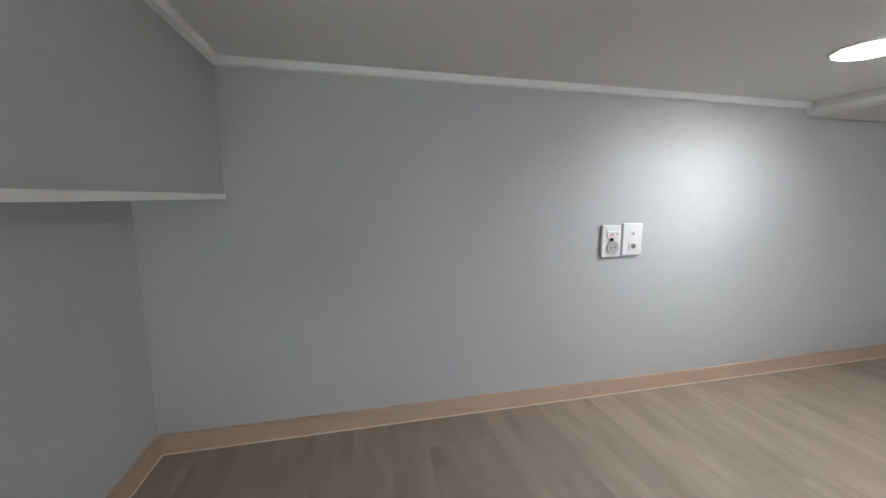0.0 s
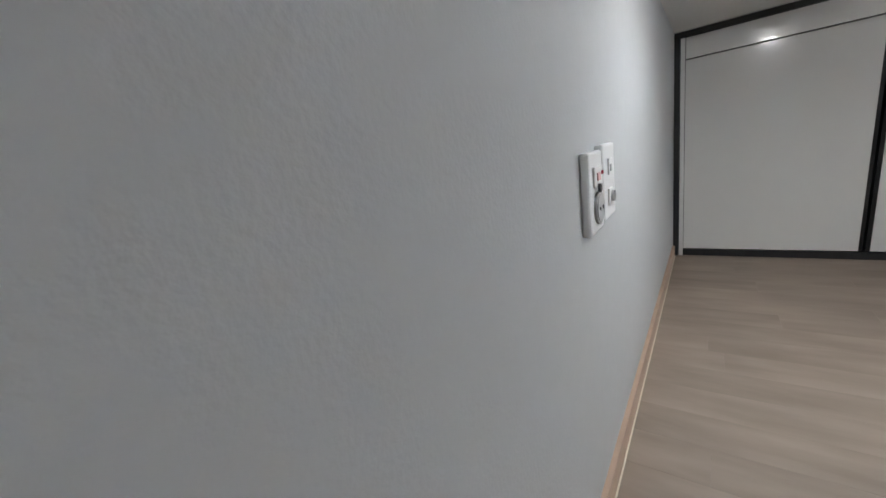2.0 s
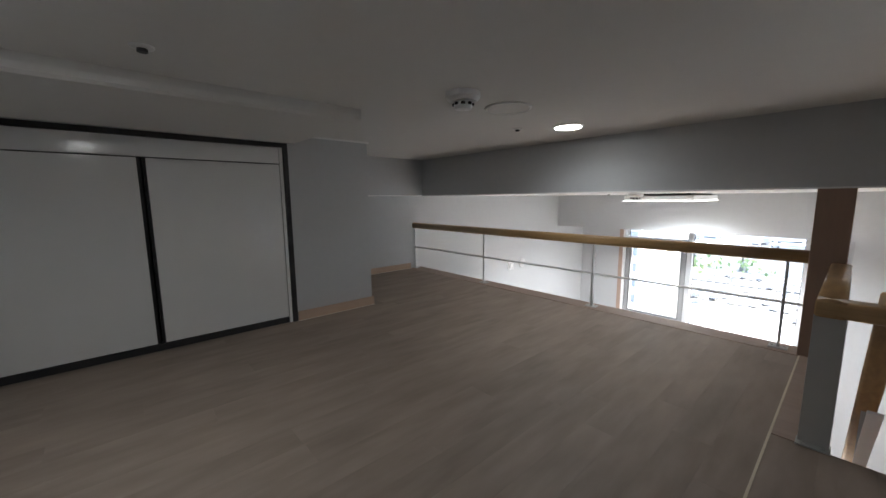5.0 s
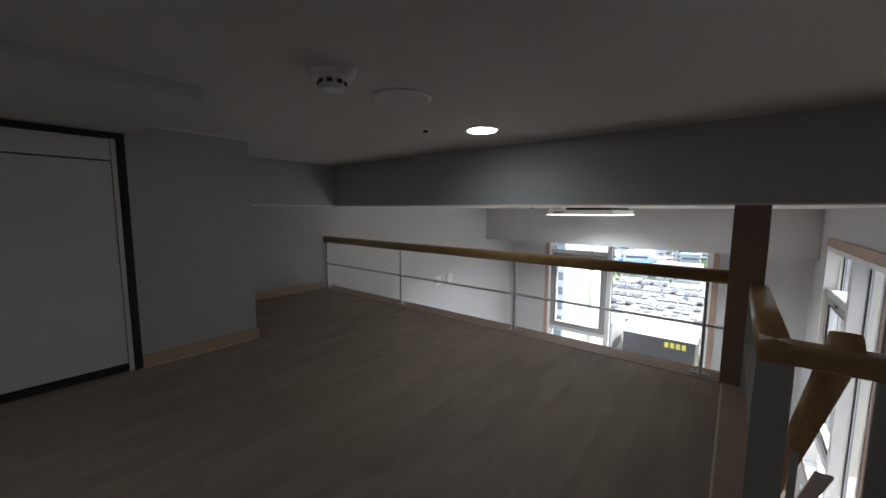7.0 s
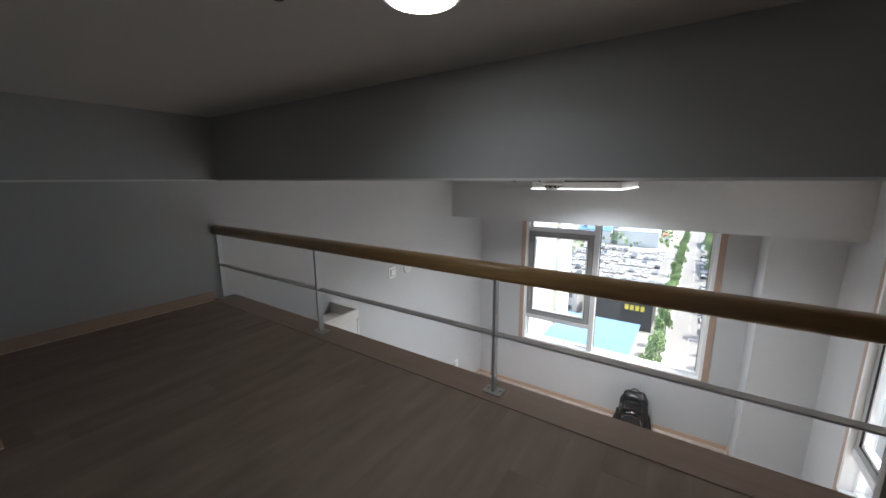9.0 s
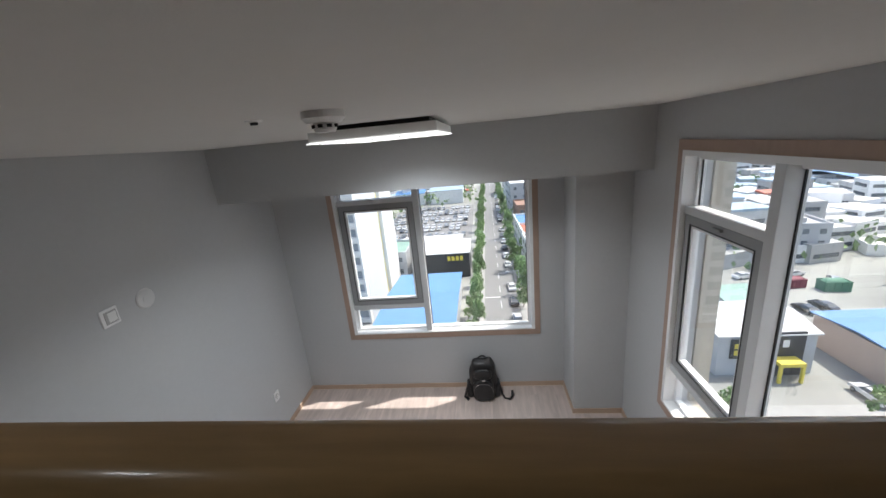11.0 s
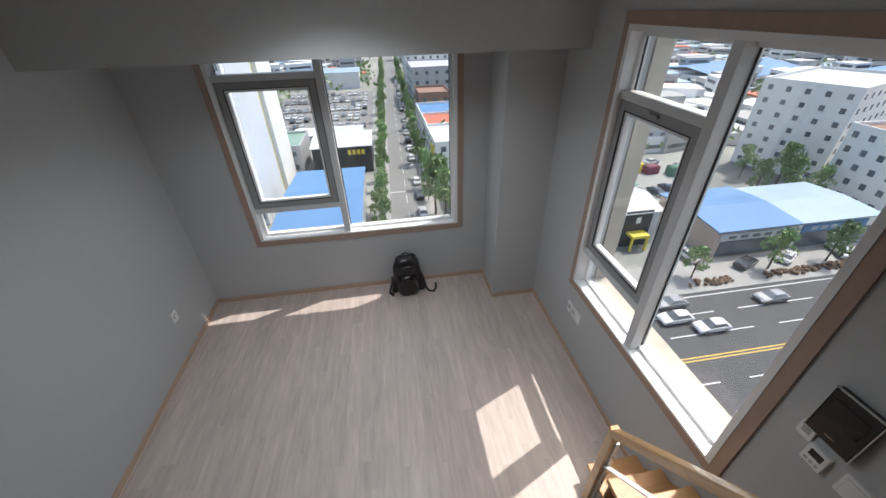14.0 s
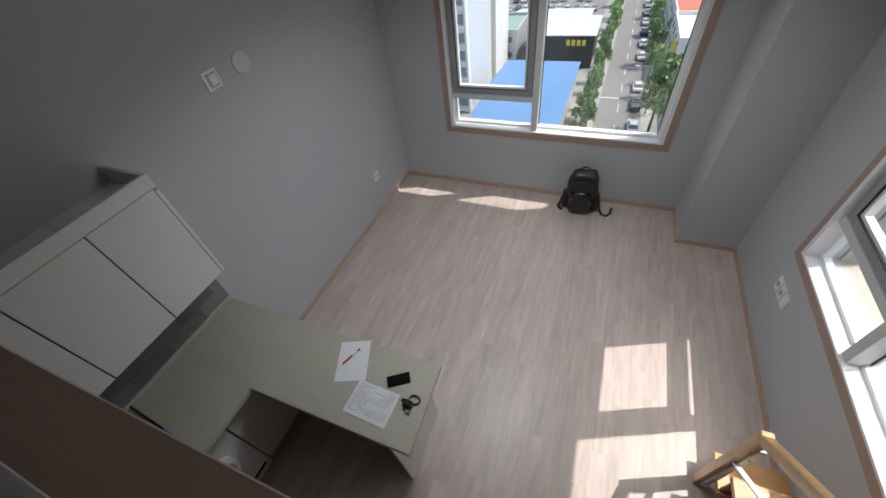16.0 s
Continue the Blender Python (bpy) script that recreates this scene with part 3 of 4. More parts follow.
for x in (3.066,):
    part("stringer", sweep([(-0.017, -0.26), (0.017, -0.26), (0.017, -0.05), (-0.017, -0.05)], (x, 2.36, -0.02), (x, 4.60, -0.02 - 2.24 * RISE / RUN), (1, 0, 0)), TREADW, stairs, "pine side board")
RX = 2.612
top, low = (RX, 2.34, 0.52), (RX, 4.50, -1.63)
part("handrail", sweep(oval(0.062, 0.06, 0.0, 0.35), top, low, (1, 0, 0)), RAILY, stairs, "varnished wood handrail", True)
part("newel", B(RX - 0.03, 4.47, FL, RX + 0.03, 4.53, -1.59, 0.006), RAILY, stairs, "square varnished wood newel")
part("newel_plate", B(RX + 0.0, 4.455, -2.50, RX + 0.028, 4.469, -1.69), STEEL, stairs, "drilled grey steel strip")
for z in (-1.84, -1.96, -2.18, -2.30):
    part("screw", C(RX + 0.014, 4.453, z, 0.006, 0.004, 90, seg=8), DARK, stairs)
part("mid_bar", sweep([(-0.018, -0.004), (0.018, -0.004), (0.018, 0.004), (-0.018, 0.004)], (RX, 2.4, 0.14), (RX, 4.465, -1.97), (1, 0, 0)), FRAMEW, stairs, "white flat steel bar")
for n in (3, 7):
    y = 2.36 + RUN * (n - 0.5)
    part("baluster", B(RX - 0.012, y - 0.004, -RISE * n, RX + 0.012, y + 0.004, 0.52 - (y - 2.34) * 0.995 - 0.03), STEEL, stairs, "flat grey steel baluster")


# ---- kitchen ----
CT = -1.61
for k, (y0, y1) in enumerate(((3.895, 4.272), (3.495, 3.891), (3.05, 3.491), (2.60, 3.046))):
    c = thing("wall_cabinet", -0.83, (y0 + y1) / 2, -1.085, "matt white wall cabinet unit with flat door", "cabinet", "kitchen wall cabinets")
    part("body", B(-1.016, y0, -1.085, -0.668, y1, -0.415), CABINET, c)
    # dark filler in the door gap, its colour stands in for shade
    part("shadow_gap", B(-0.667, y0 - 0.005, -1.084, -0.6485, y0 + 0.001, -0.405), DARK, c, "dark filler strip painting the shade beside the door")
    part("door", B(-0.666, y0 + 0.0015, -1.087, -0.645, y1 - 0.0015, -0.402, 0.0015), CABINET, c, "flat white door")
c = thing("cabinet_fascia", -0.65, 3.5, -0.40, "white raised fascia board along the wall cabinets", "fascia")
part("board", B(-0.668, 2.60, -0.398, -0.645, 4.295, -0.318), CABINET, c)
part("end_return", B(-1.016, 4.274, -0.412, -0.669, 4.295, -0.318), CABINET, c)
part("end_panel", B(-1.016, 4.275, -1.087, -0.645, 4.295, -0.414), CABINET, c)
worktop = thing("worktop", -0.3, 3.9, CT - 0.04, "beige stone L-shaped worktop with peninsula", "worktop")
bm = bmesh.new()
vs = [bm.verts.new((x, y, CT - 0.045)) for x, y in ((-1.017, 2.3), (-0.297, 2.3), (-0.297, 3.787), (0.872, 3.787), (0.846, 4.338), (-1.017, 4.338))]
fc = bm.faces.new(vs)
ex = bmesh.ops.extrude_face_region(bm, geom=[fc])
bmesh.ops.translate(bm, vec=(0, 0, 0.045), verts=[v for v in ex["geom"] if isinstance(v, bmesh.types.BMVert)])
bmesh.ops.bevel(bm, geom=list(bm.edges), offset=0.004, segments=2, affect="EDGES")
part("slab", bm, STONE, worktop)
part("upstand", B(-1.017, 2.3, CT, -0.997, 4.345, CT + 0.03, 0.003), STONE, worktop, "low beige upstand")
backs = S("backsplash", B(XL, 2.3, CT + 0.031, XL + 0.004, 4.345, -1.05), GROUT, "dark grey tiled strip under the wall cabinets", "tiles")
pen = thing("peninsula_base", 0.3, 4.05, FL, "white panelled peninsula base under the worktop", "cabinet")
part("end_panel", B(0.69, 3.81, FL, 0.715, 4.32, CT - 0.046, 0.002), CABINET, pen)
part("back_panel", B(-0.39, 4.30, FL, 0.688, 4.318, CT - 0.046), CABINET, pen)
part("foot_rail", B(-0.39, 4.15, FL, 0.688, 4.17, FL + 0.10), CABINET, pen, "white plinth strip")
part("apron", B(-0.30, 3.82, CT - 0.10, 0.688, 3.838, CT - 0.046), CABINET, pen)
base = thing("base_cabinet", -0.7, 3.95, FL, "white kitchen base cabinet in the corner", "cabinet", "kitchen base cabinets")
part("body", B(-1.016, 3.545, FL + 0.08, -0.424, 4.295, CT - 0.046), CABINET, base)
part("door", B(-0.422, 3.548, FL + 0.085, -0.40, 4.29, CT - 0.05, 0.002), CABINET, base, "flat white door")
part("plinth", B(-1.0, 3.55, FL, -0.46, 4.25, FL + 0.078), GREYPL, base)
wash = thing("washing_machine", -0.7, 3.24, FL, "white front loading washing machine with energy label", "washing machine")
part("body", B(-1.0, 2.945, FL + 0.01, -0.415, 3.538, CT - 0.05, 0.006), PLASTIC, wash)
part("control_panel", B(-0.416, 2.955, CT - 0.17, -0.402, 3.53, CT - 0.055, 0.004), PLASTIC, wash)
part("door", lathe([(0.19, 0), (0.19, 0.02), (0.16, 0.035), (0.12, 0.02)], pose(-0.415, 3.24, FL + 0.48, 0, 90, 0)), PLASTIC, wash, "round porthole door ring")
part("label", B(-0.402, 3.40, CT - 0.16, -0.399, 3.50, CT - 0.06), YELLOW, wash, "yellow and green label")
part("label_stripe", B(-0.3995, 3.41, CT - 0.14, -0.3975, 3.47, CT - 0.09), GREEN, wash)
part("filter_slot", B(-0.417, 3.36, FL + 0.08, -0.412, 3.50, FL + 0.11), BLACK, wash, "black slot")
c = thing("base_cabinet", -0.7, 2.6, FL, "white kitchen base cabinet under the loft", "cabinet", "kitchen base cabinets")
part("body", B(-1.016, 2.31, FL + 0.08, -0.424, 2.94, CT - 0.046), CABINET, c)
part("door", B(-0.422, 2.312, FL + 0.085, -0.40, 2.938, CT - 0.05, 0.002), CABINET, c)


def sheet(name, cx, cy, w, h, deg, z, label):
    e = thing(name, cx, cy, z, label, "paper", "papers on the worktop")
    e.matrix_basis = pose(cx, cy, z, 0, 0, deg)
    bm = bmesh.new()
    n = 8
    grid = [[bm.verts.new((w * (i / n - 0.5), h * (j / n - 0.5), 0.0012 + 0.003 * ((i / n - 0.5) ** 2 + (j / n - 0.4) ** 2))) for i in range(n + 1)] for j in range(n + 1)]
    for j in range(n):
        for i in range(n):
            bm.faces.new((grid[j][i], grid[j][i + 1], grid[j + 1][i + 1], grid[j + 1][i]))
    ex = bmesh.ops.extrude_face_region(bm, geom=list(bm.faces))
    bmesh.ops.translate(bm, vec=(0, 0, -0.001), verts=[v for v in ex["geom"] if isinstance(v, bmesh.types.BMVert)])
    o = new("leaf", mesh_of("leaf", bm, PAPER))
    o.parent = e
    return e


def lines(e, rows, z=0.0030):
    bm = bmesh.new()
    for x0, x1, y, t in rows:
        box(bm, x0, y, z, x1, y + t, z + 0.0004)
    o = new("print", mesh_of("print", bm, INK))
    o.parent = e
    tagged(o, "unreadable grey print")


e1 = sheet("paper_sheet", 0.269, 4.18, 0.21, 0.285, 22, CT, "white paper sheet with a pen lying on it")
e2 = sheet("printed_form", 0.531, 3.971, 0.295, 0.21, -2, CT + 0.003, "white printed form, overlapping another sheet")
random.seed(4)
rows = []
for k in range(14):
    y = 0.085 - k * 0.0125
    x = -0.13
    while x < 0.10:
        d = random.uniform(0.02, 0.08)
        if random.random() < 0.8:
            rows.append((x, min(0.13, x + d), y, 0.004))
        x += d + 0.008
lines(e2, rows)
e = thing("pen", 0.30, 4.16, CT + 0.006, "red and white ballpoint pen on the paper", "pen")
for a, b, r, m, nm in (((0.217, 4.133), (0.248, 4.207), 0.0055, RED, "barrel"), ((0.248, 4.207), (0.269, 4.254), 0.005, PLASTIC, "grip"), ((0.266, 4.247), (0.274, 4.266), 0.006, RED, "cap")):
    v = Vector((b[0] - a[0], b[1] - a[1], 0))
    ang = math.degrees(math.atan2(v.y, v.x))
    part(nm, C((a[0] + b[0]) / 2, (a[1] + b[1]) / 2, CT + 0.010, r, v.length, 0, 90, ang, seg=10), m, e)
e = thing("smartphone", 0.626, 4.159, CT, "black smartphone lying face up", "phone")
e.matrix_basis = pose(0.626, 4.159, CT, 0, 0, 33)
o = new("body", mesh_of("body", B(-0.075, -0.037, 0.0, 0.075, 0.037, 0.009, 0.004), BLACK))
o.parent = e
o = new("screen", mesh_of("screen", B(-0.069, -0.033, 0.0088, 0.069, 0.033, 0.0098), SCREEN))
o.parent = tagged(e)
e = thing("key_bunch", 0.767, 4.039, CT, "black key pouch with silver keys and strap", "keys")
part("pouch", B(0.722, 4.010, CT, 0.784, 4.058, CT + 0.034, 0.012), NYLON, e)
part("key", B(0.700, 4.040, CT, 0.742, 4.062, CT + 0.012, 0.004), BLACK, e, "black car key")
part("buckle", B(0.752, 3.984, CT, 0.789, 4.014, CT + 0.012, 0.003), CHROME, e, "silver key")
bm = bmesh.new()
prev = None
for k in range(24):
    a = 2 * math.pi * k / 24
    v = Vector((0.779 + 0.034 * math.cos(a), 4.074 + 0.026 * math.sin(a), CT + 0.008))
    w = Vector((0.779 + 0.034 * math.cos(a + 0.262), 4.074 + 0.026 * math.sin(a + 0.262), CT + 0.008))
    d = w - v
    cyl(bm, Matrix.Translation((v + w) / 2) @ d.to_track_quat("Z", "Y").to_matrix().to_4x4(), 0.005, d.length * 1.2, 8)
part("strap", bm, NYLON, e, "black loop strap")
e = thing("blue_pen", -0.826, 3.40, CT, "dark blue stick with bright blue end", "pen")
part("barrel", C(-0.84, 3.405, CT + 0.008, 0.007, 0.38, 0, 90, -4, seg=10), BLACK, e)
part("cap", C(-0.60, 3.385, CT + 0.009, 0.009, 0.09, 0, 90, -6, seg=10), BLUE, e, "bright blue cap")


# ---- backpack ----
def lump(cx, cy, cz, sx, sy, sz, power=0.6, wrinkle=0.02, seed=0, seg=28, rings=18):
    """A soft, rounded, creased volume."""
    bm = bmesh.new()
    bmesh.ops.create_uvsphere(bm, u_segments=seg, v_segments=rings, radius=1.0)
    for v in bm.verts:
        c = v.co
        q = Vector([math.copysign(abs(t) ** power, t) for t in c])
        d = noise.noise(Vector((c.x * 2.6 + seed, c.y * 2.6, c.z * 2.6))) * 0.10 + noise.noise(Vector((c.x * 7 + seed, c.y * 7, c.z * 5))) * 0.05
        q *= 1 + d * wrinkle / 0.02 * 0.6
        v.co = (cx + q.x * sx, cy + q.y * sy, max(cz + q.z * sz, cz - sz * 0.99))
    return bm


BX, BY = 1.46, 7.255
bag = thing("backpack", BX, BY, FL, "black glossy nylon backpack leaning on the wall under the window", "backpack")
part("main_body", lump(BX, BY, FL + 0.275, 0.175, 0.11, 0.275, 0.62, 0.03, 1), NYLON, bag, "", True)
part("front_pocket", lump(BX, BY - 0.115, FL + 0.17, 0.13, 0.05, 0.15, 0.55, 0.03, 3), NYLON, bag, "bulging front pocket", True)
part("upper_pocket", lump(BX, BY - 0.10, FL + 0.39, 0.11, 0.035, 0.07, 0.55, 0.03, 5), NYLON, bag, "upper pocket", True)
for sx in (-1, 1):
    part("side_pocket", lump(BX + sx * 0.175, BY, FL + 0.12, 0.045, 0.075, 0.12, 0.6, 0.03, 7 + sx), NYLON, bag, "side pocket", True)


def tube(points, r, flat=1.0, seg=8):
    bm = bmesh.new()
    for a, b in zip(points, points[1:]):
        a, b = Vector(a), Vector(b)
        d = b - a
        cyl(bm, Matrix.Translation((a + b) / 2) @ d.to_track_quat("Z", "Y").to_matrix().to_4x4() @ Matrix.Diagonal((flat, 1, 1, 1)), r, d.length * 1.15, seg)
    return bm


part("grab_handle", tube([(BX + 0.05 * math.cos(a), BY + 0.03, FL + 0.535 + 0.045 * math.sin(a)) for a in [k * math.pi / 10 for k in range(11)]], 0.009), NYLON, bag, "loop handle")
part("strap", tube([(BX + 0.17, BY - 0.02, FL + 0.30), (BX + 0.21, BY - 0.05, FL + 0.18), (BX + 0.235, BY - 0.07, FL + 0.07), (BX + 0.27, BY - 0.09, FL + 0.02), (BX + 0.33, BY - 0.10, FL + 0.012), (BX + 0.365, BY - 0.06, FL + 0.03), (BX + 0.37, BY - 0.01, FL + 0.07)], 0.010, 1.5), NYLON, bag, "trailing strap")
part("strap", tube([(BX - 0.16, BY - 0.03, FL + 0.28), (BX - 0.22, BY - 0.06, FL + 0.14), (BX - 0.25, BY - 0.07, FL + 0.04), (BX - 0.20, BY - 0.10, FL + 0.012)], 0.013, 1.6), NYLON, bag, "shoulder strap")
part("zip", tube([(BX + 0.12 * math.cos(a), BY - 0.165, FL + 0.19 + 0.10 * math.sin(a)) for a in [k * math.pi / 12 for k in range(13)]], 0.0022), CHROME, bag, "silver zip line")
part("buckle", B(BX - 0.012, BY - 0.175, FL + 0.33, BX + 0.03, BY - 0.155, FL + 0.36, 0.004), CHROME, bag, "small silver buckle")


# ---- outside ----
GZ = -36.0
ASPHALT = mat("asphalt", (0.085, 0.087, 0.09), 0.85, var=0.15, scale=0.6, bump=0.2, fine=30, stain=0.08)
STREET = mat("worn_asphalt", (0.23, 0.23, 0.225), 0.85, var=0.15, scale=0.6, bump=0.2, fine=30, stain=0.06)
PAVING = mat("pale_paving", (0.36, 0.355, 0.34), 0.85, var=0.15, scale=0.9, fine=12, stain=0.1)
EARTH = mat("town_ground", (0.32, 0.325, 0.30), 0.9, var=0.45, scale=0.05, bump=0.2, fine=2.0, stain=0.012)
ROADW = mat("road_paint", (0.75, 0.75, 0.74), 0.7, var=0.1)
ROADY = mat("yellow_road_paint", (0.70, 0.48, 0.10), 0.7, var=0.1)
LEAF = mat("leaves", (0.24, 0.34, 0.15), 0.6, var=0.45, scale=1.5, rand=0.3, bump=0)
SHRUB = mat("red_shrub", (0.16, 0.10, 0.06), 0.7, var=0.5, scale=3.0, bump=0.2)
BARK = mat("bark", (0.14, 0.11, 0.085), 0.9, var=0.3, scale=6)
RENDERW = mat("white_render", (0.80, 0.80, 0.78), 0.8, var=0.08, scale=0.5, stain=0.12)
PEACH = mat("peach_render", (0.58, 0.45, 0.37), 0.8, var=0.08, scale=0.5, stain=0.12)
PALEB = mat("pale_blue_render", (0.63, 0.67, 0.71), 0.8, var=0.06, scale=0.5, stain=0.1)
# grey blue that paints the shade inside the tower's balcony recesses
PGLASS = mat("pale_shaded_glass", (0.30, 0.34, 0.38), 0.3, bump=0)
RENDERG = mat("grey_render", (0.50, 0.51, 0.52), 0.8, var=0.10, scale=0.5, stain=0.12)
RENDERB = mat("brown_brick", (0.32, 0.20, 0.15), 0.85, var=0.2, scale=1.5)
BLACKB = mat("black_cladding", (0.045, 0.047, 0.05), 0.5, var=0.2, scale=0.8)
ROOFB = mat("blue_steel_roof", (0.12, 0.255, 0.47), 0.45, var=0.10, scale=0.3, stain=0.1)
ROOFP = mat("pale_blue_roof", (0.36, 0.47, 0.56), 0.5, var=0.12, scale=0.3, stain=0.1)
ROOFR = mat("red_roof", (0.52, 0.16, 0.10), 0.6, var=0.15, scale=0.3)
ROOFW = mat("white_roof", (0.55, 0.56, 0.56), 0.6, var=0.10, scale=0.3, stain=0.1)
ROOFG = mat("green_roof_coat", (0.25, 0.38, 0.32), 0.7, var=0.2, scale=0.3, stain=0.1)
DARKG = mat("dark_window", (0.15, 0.17, 0.185), 0.2, var=0.3, scale=0.4, bump=0, rand=0.5)
CARW = mat("white_car_paint", (0.74, 0.74, 0.74), 0.2, var=0.03, bump=0, coat=0.6)
CARS = mat("silver_car_paint", (0.38, 0.39, 0.40), 0.25, metal=0.4, var=0.03, bump=0, coat=0.6)
CARK = mat("black_car_paint", (0.025, 0.026, 0.03), 0.2, var=0.05, bump=0, coat=0.6)
CARB = mat("blue_grey_car_paint", (0.10, 0.13, 0.18), 0.25, var=0.05, bump=0, coat=0.6)
TYRE = mat("tyre", (0.02, 0.02, 0.02), 0.8, var=0.2, bump=0)
HULLS = mat("far_building_walls", (0.62, 0.62, 0.61), 0.85, var=0.32, scale=0.2, rand=1.0, island=True, stain=0.02)
HAZE = mat("far_wooded_hill", (0.20, 0.26, 0.22), 0.95, var=0.3, scale=0.03, stain=0.004, bump=0)

S("ground", B(-2500, -1500, GZ - 1.0, 3500, 4500, GZ), EARTH, "city ground far below", "ground")
S("road", B(-400, 17.5, GZ, 600, 39.0, GZ + 0.05), ASPHALT, "wide asphalt road with six lanes", "road")
S("road_2", sweep([(-3.9, 0.0), (3.9, 0.0), (3.9, 0.05), (-3.9, 0.05)], (3.9, 39.0, GZ), (12.2, 560.0, GZ), (1, -0.016, 0)), STREET, "narrow side street with parked cars", "road")
S("pavement", boxes((9.6, 39.0, GZ, 600, 46.3, GZ + 0.18), (-400, 39.0, GZ, -0.2, 44.0, GZ + 0.18)), PAVING, "pale paved footway along the road", "pavement")
for side, nm in ((-4.9, "pavement_2"), (4.9, "pavement_3")):
    S(nm, sweep([(-1.0, 0.0), (1.0, 0.0), (1.0, 0.16), (-1.0, 0.16)], (4.1 + side, 50.0, GZ), (12.2 + side, 560.0, GZ), (1, -0.016, 0)), PAVING, "narrow paved footway beside the side street", "pavement")
S("car_park_ground", B(-46, 132, GZ, -3.5, 215, GZ + 0.06), STREET, "asphalt car park", "car park")
bm = bmesh.new()
for y in (21.2, 24.7, 31.6, 35.1):
    for k in range(-6, 26):
        x = 8.0 * k + (3.0 if y in (21.2, 31.6) else 0.0)
        box(bm, x, y - 0.08, GZ + 0.05, x + 4.2, y + 0.08, GZ + 0.062)
for k in range(40):
    x = 3.8 + 0.016 * (60 + 9 * k - 39)
    box(bm, x - 0.06, 60 + 9 * k, GZ + 0.05, x + 0.06, 64 + 9 * k, GZ + 0.065)
for k in range(6):
    box(bm, 1.2 + 1.0 * k, 56.0, GZ + 0.05, 1.75 + 1.0 * k, 58.8, GZ + 0.066)
for y, a, b in ((66.0, 4.4, 8.1), (84.0, 0.8, 4.5), (100.0, 4.8, 8.6)):
    box(bm, a, y, GZ + 0.05, b, y + 0.3, GZ + 0.067)
box(bm, -300, 38.3, GZ + 0.05, 500, 38.45, GZ + 0.062)
solid("lane_markings", bm, ROADW, "white painted lane dashes on the asphalt", "road markings", "stuff")
solid("centre_line", boxes((-300, 27.75, GZ + 0.05, 500, 27.92, GZ + 0.062), (-300, 28.18, GZ + 0.05, 500, 28.35, GZ + 0.062)), ROADY, "double yellow centre line", "road markings", "stuff")


def tree(h, spread, seed, label, slim=False):
    rng = random.Random(seed)
    e = thing("street_tree", 0, 0, 0, label, "tree", "street trees")
    bm = bmesh.new()
    cyl(bm, Matrix.Translation((0, 0, h * 0.28)), 0.16, h * 0.56, 8, 0.08)
    for k in range(6):
        a = k * 1.05 + rng.random()
        d = Vector((math.cos(a) * 0.5, math.sin(a) * 0.5, 0.8))
        L = h * 0.3
        p0 = Vector((0, 0, h * (0.32 + 0.05 * k)))
        cyl(bm, Matrix.Translation(p0 + d * L / 2) @ d.to_track_quat("Z", "Y").to_matrix().to_4x4(), 0.06, L, 6, 0.02)
    o = new("trunk", mesh_of("trunk", bm, BARK))
    o.parent = e
    verts, faces = [], []
    clumps = []
    for k in range(20):
        u = rng.random()
        z = h * (0.34 + 0.62 * u)
        w = spread * (1.0 - 0.75 * abs(u - 0.35)) * (0.7 if slim else 1.0)
        a = rng.random() * 6.283
        rr = w * math.sqrt(rng.random()) * 0.8
        clumps.append((rr * math.cos(a), rr * math.sin(a), z, spread * rng.uniform(0.24, 0.42)))
    for cx, cy, cz, r in clumps:
        for j in range(46):
            d = Vector((rng.gauss(0, 1), rng.gauss(0, 1), rng.gauss(0, 0.9))).normalized() * r * rng.uniform(0.5, 1.05)
            c = Vector((cx, cy, cz)) + d
            s = rng.uniform(0.16, 0.34)
            q = Euler((rng.random() * 3, rng.random() * 3, rng.random() * 6)).to_matrix()
            base_i = len(verts)
            for x, y in ((-s, 0), (0, -s * 0.55), (s, 0), (0, s * 0.55)):
                verts.append(c + q @ Vector((x, y, 0.06 * abs(x))))
            faces.append((base_i, base_i + 1, base_i + 2, base_i + 3))
    me = bpy.data.meshes.new("crown")
    me.from_pydata([tuple(v) for v in verts], [], faces)
    me.materials.append(LEAF)
    o = new("crown", me)
    o.parent = e
    tagged(o, "loose green leaf crown")
    return e


trees = [tree(7.5, 2.3, 1, "leafy green street tree beside the road"), tree(9.0, 2.4, 2, "tall narrow green tree beside the street", True), tree(6.0, 2.0, 3, "small young green street tree")]
spots = []
for k in range(46):
    y = 61 + 5.2 * k
    spots.append((-1.3 + 0.016 * (y - 39) + 0.5 * math.sin(2.1 * k), y + 1.4 * math.sin(3.7 * k), (1, 1, 0, 1, 1)[k % 5], (0.75, 0.95, 0.85, 1.1, 0.72, 1.0, 1.05)[k % 7]))
for k in range(30):
    y = 78 + 7.6 * k
    spots.append((8.6 + 0.016 * (y - 39) + 0.4 * math.sin(1.9 * k), y + 1.6 * math.sin(2.9 * k), 1 if k % 3 else 0, (0.7, 1.1, 0.85, 1.25, 0.6)[k % 5]))
for x, kind in ((46.3, 2), (60.0, 0), (70.8, 0), (79.0, 0), (96, 0), (110, 0), (30.0, 2), (125, 0)):
    spots.append((x, 42.3, kind, 1.0))
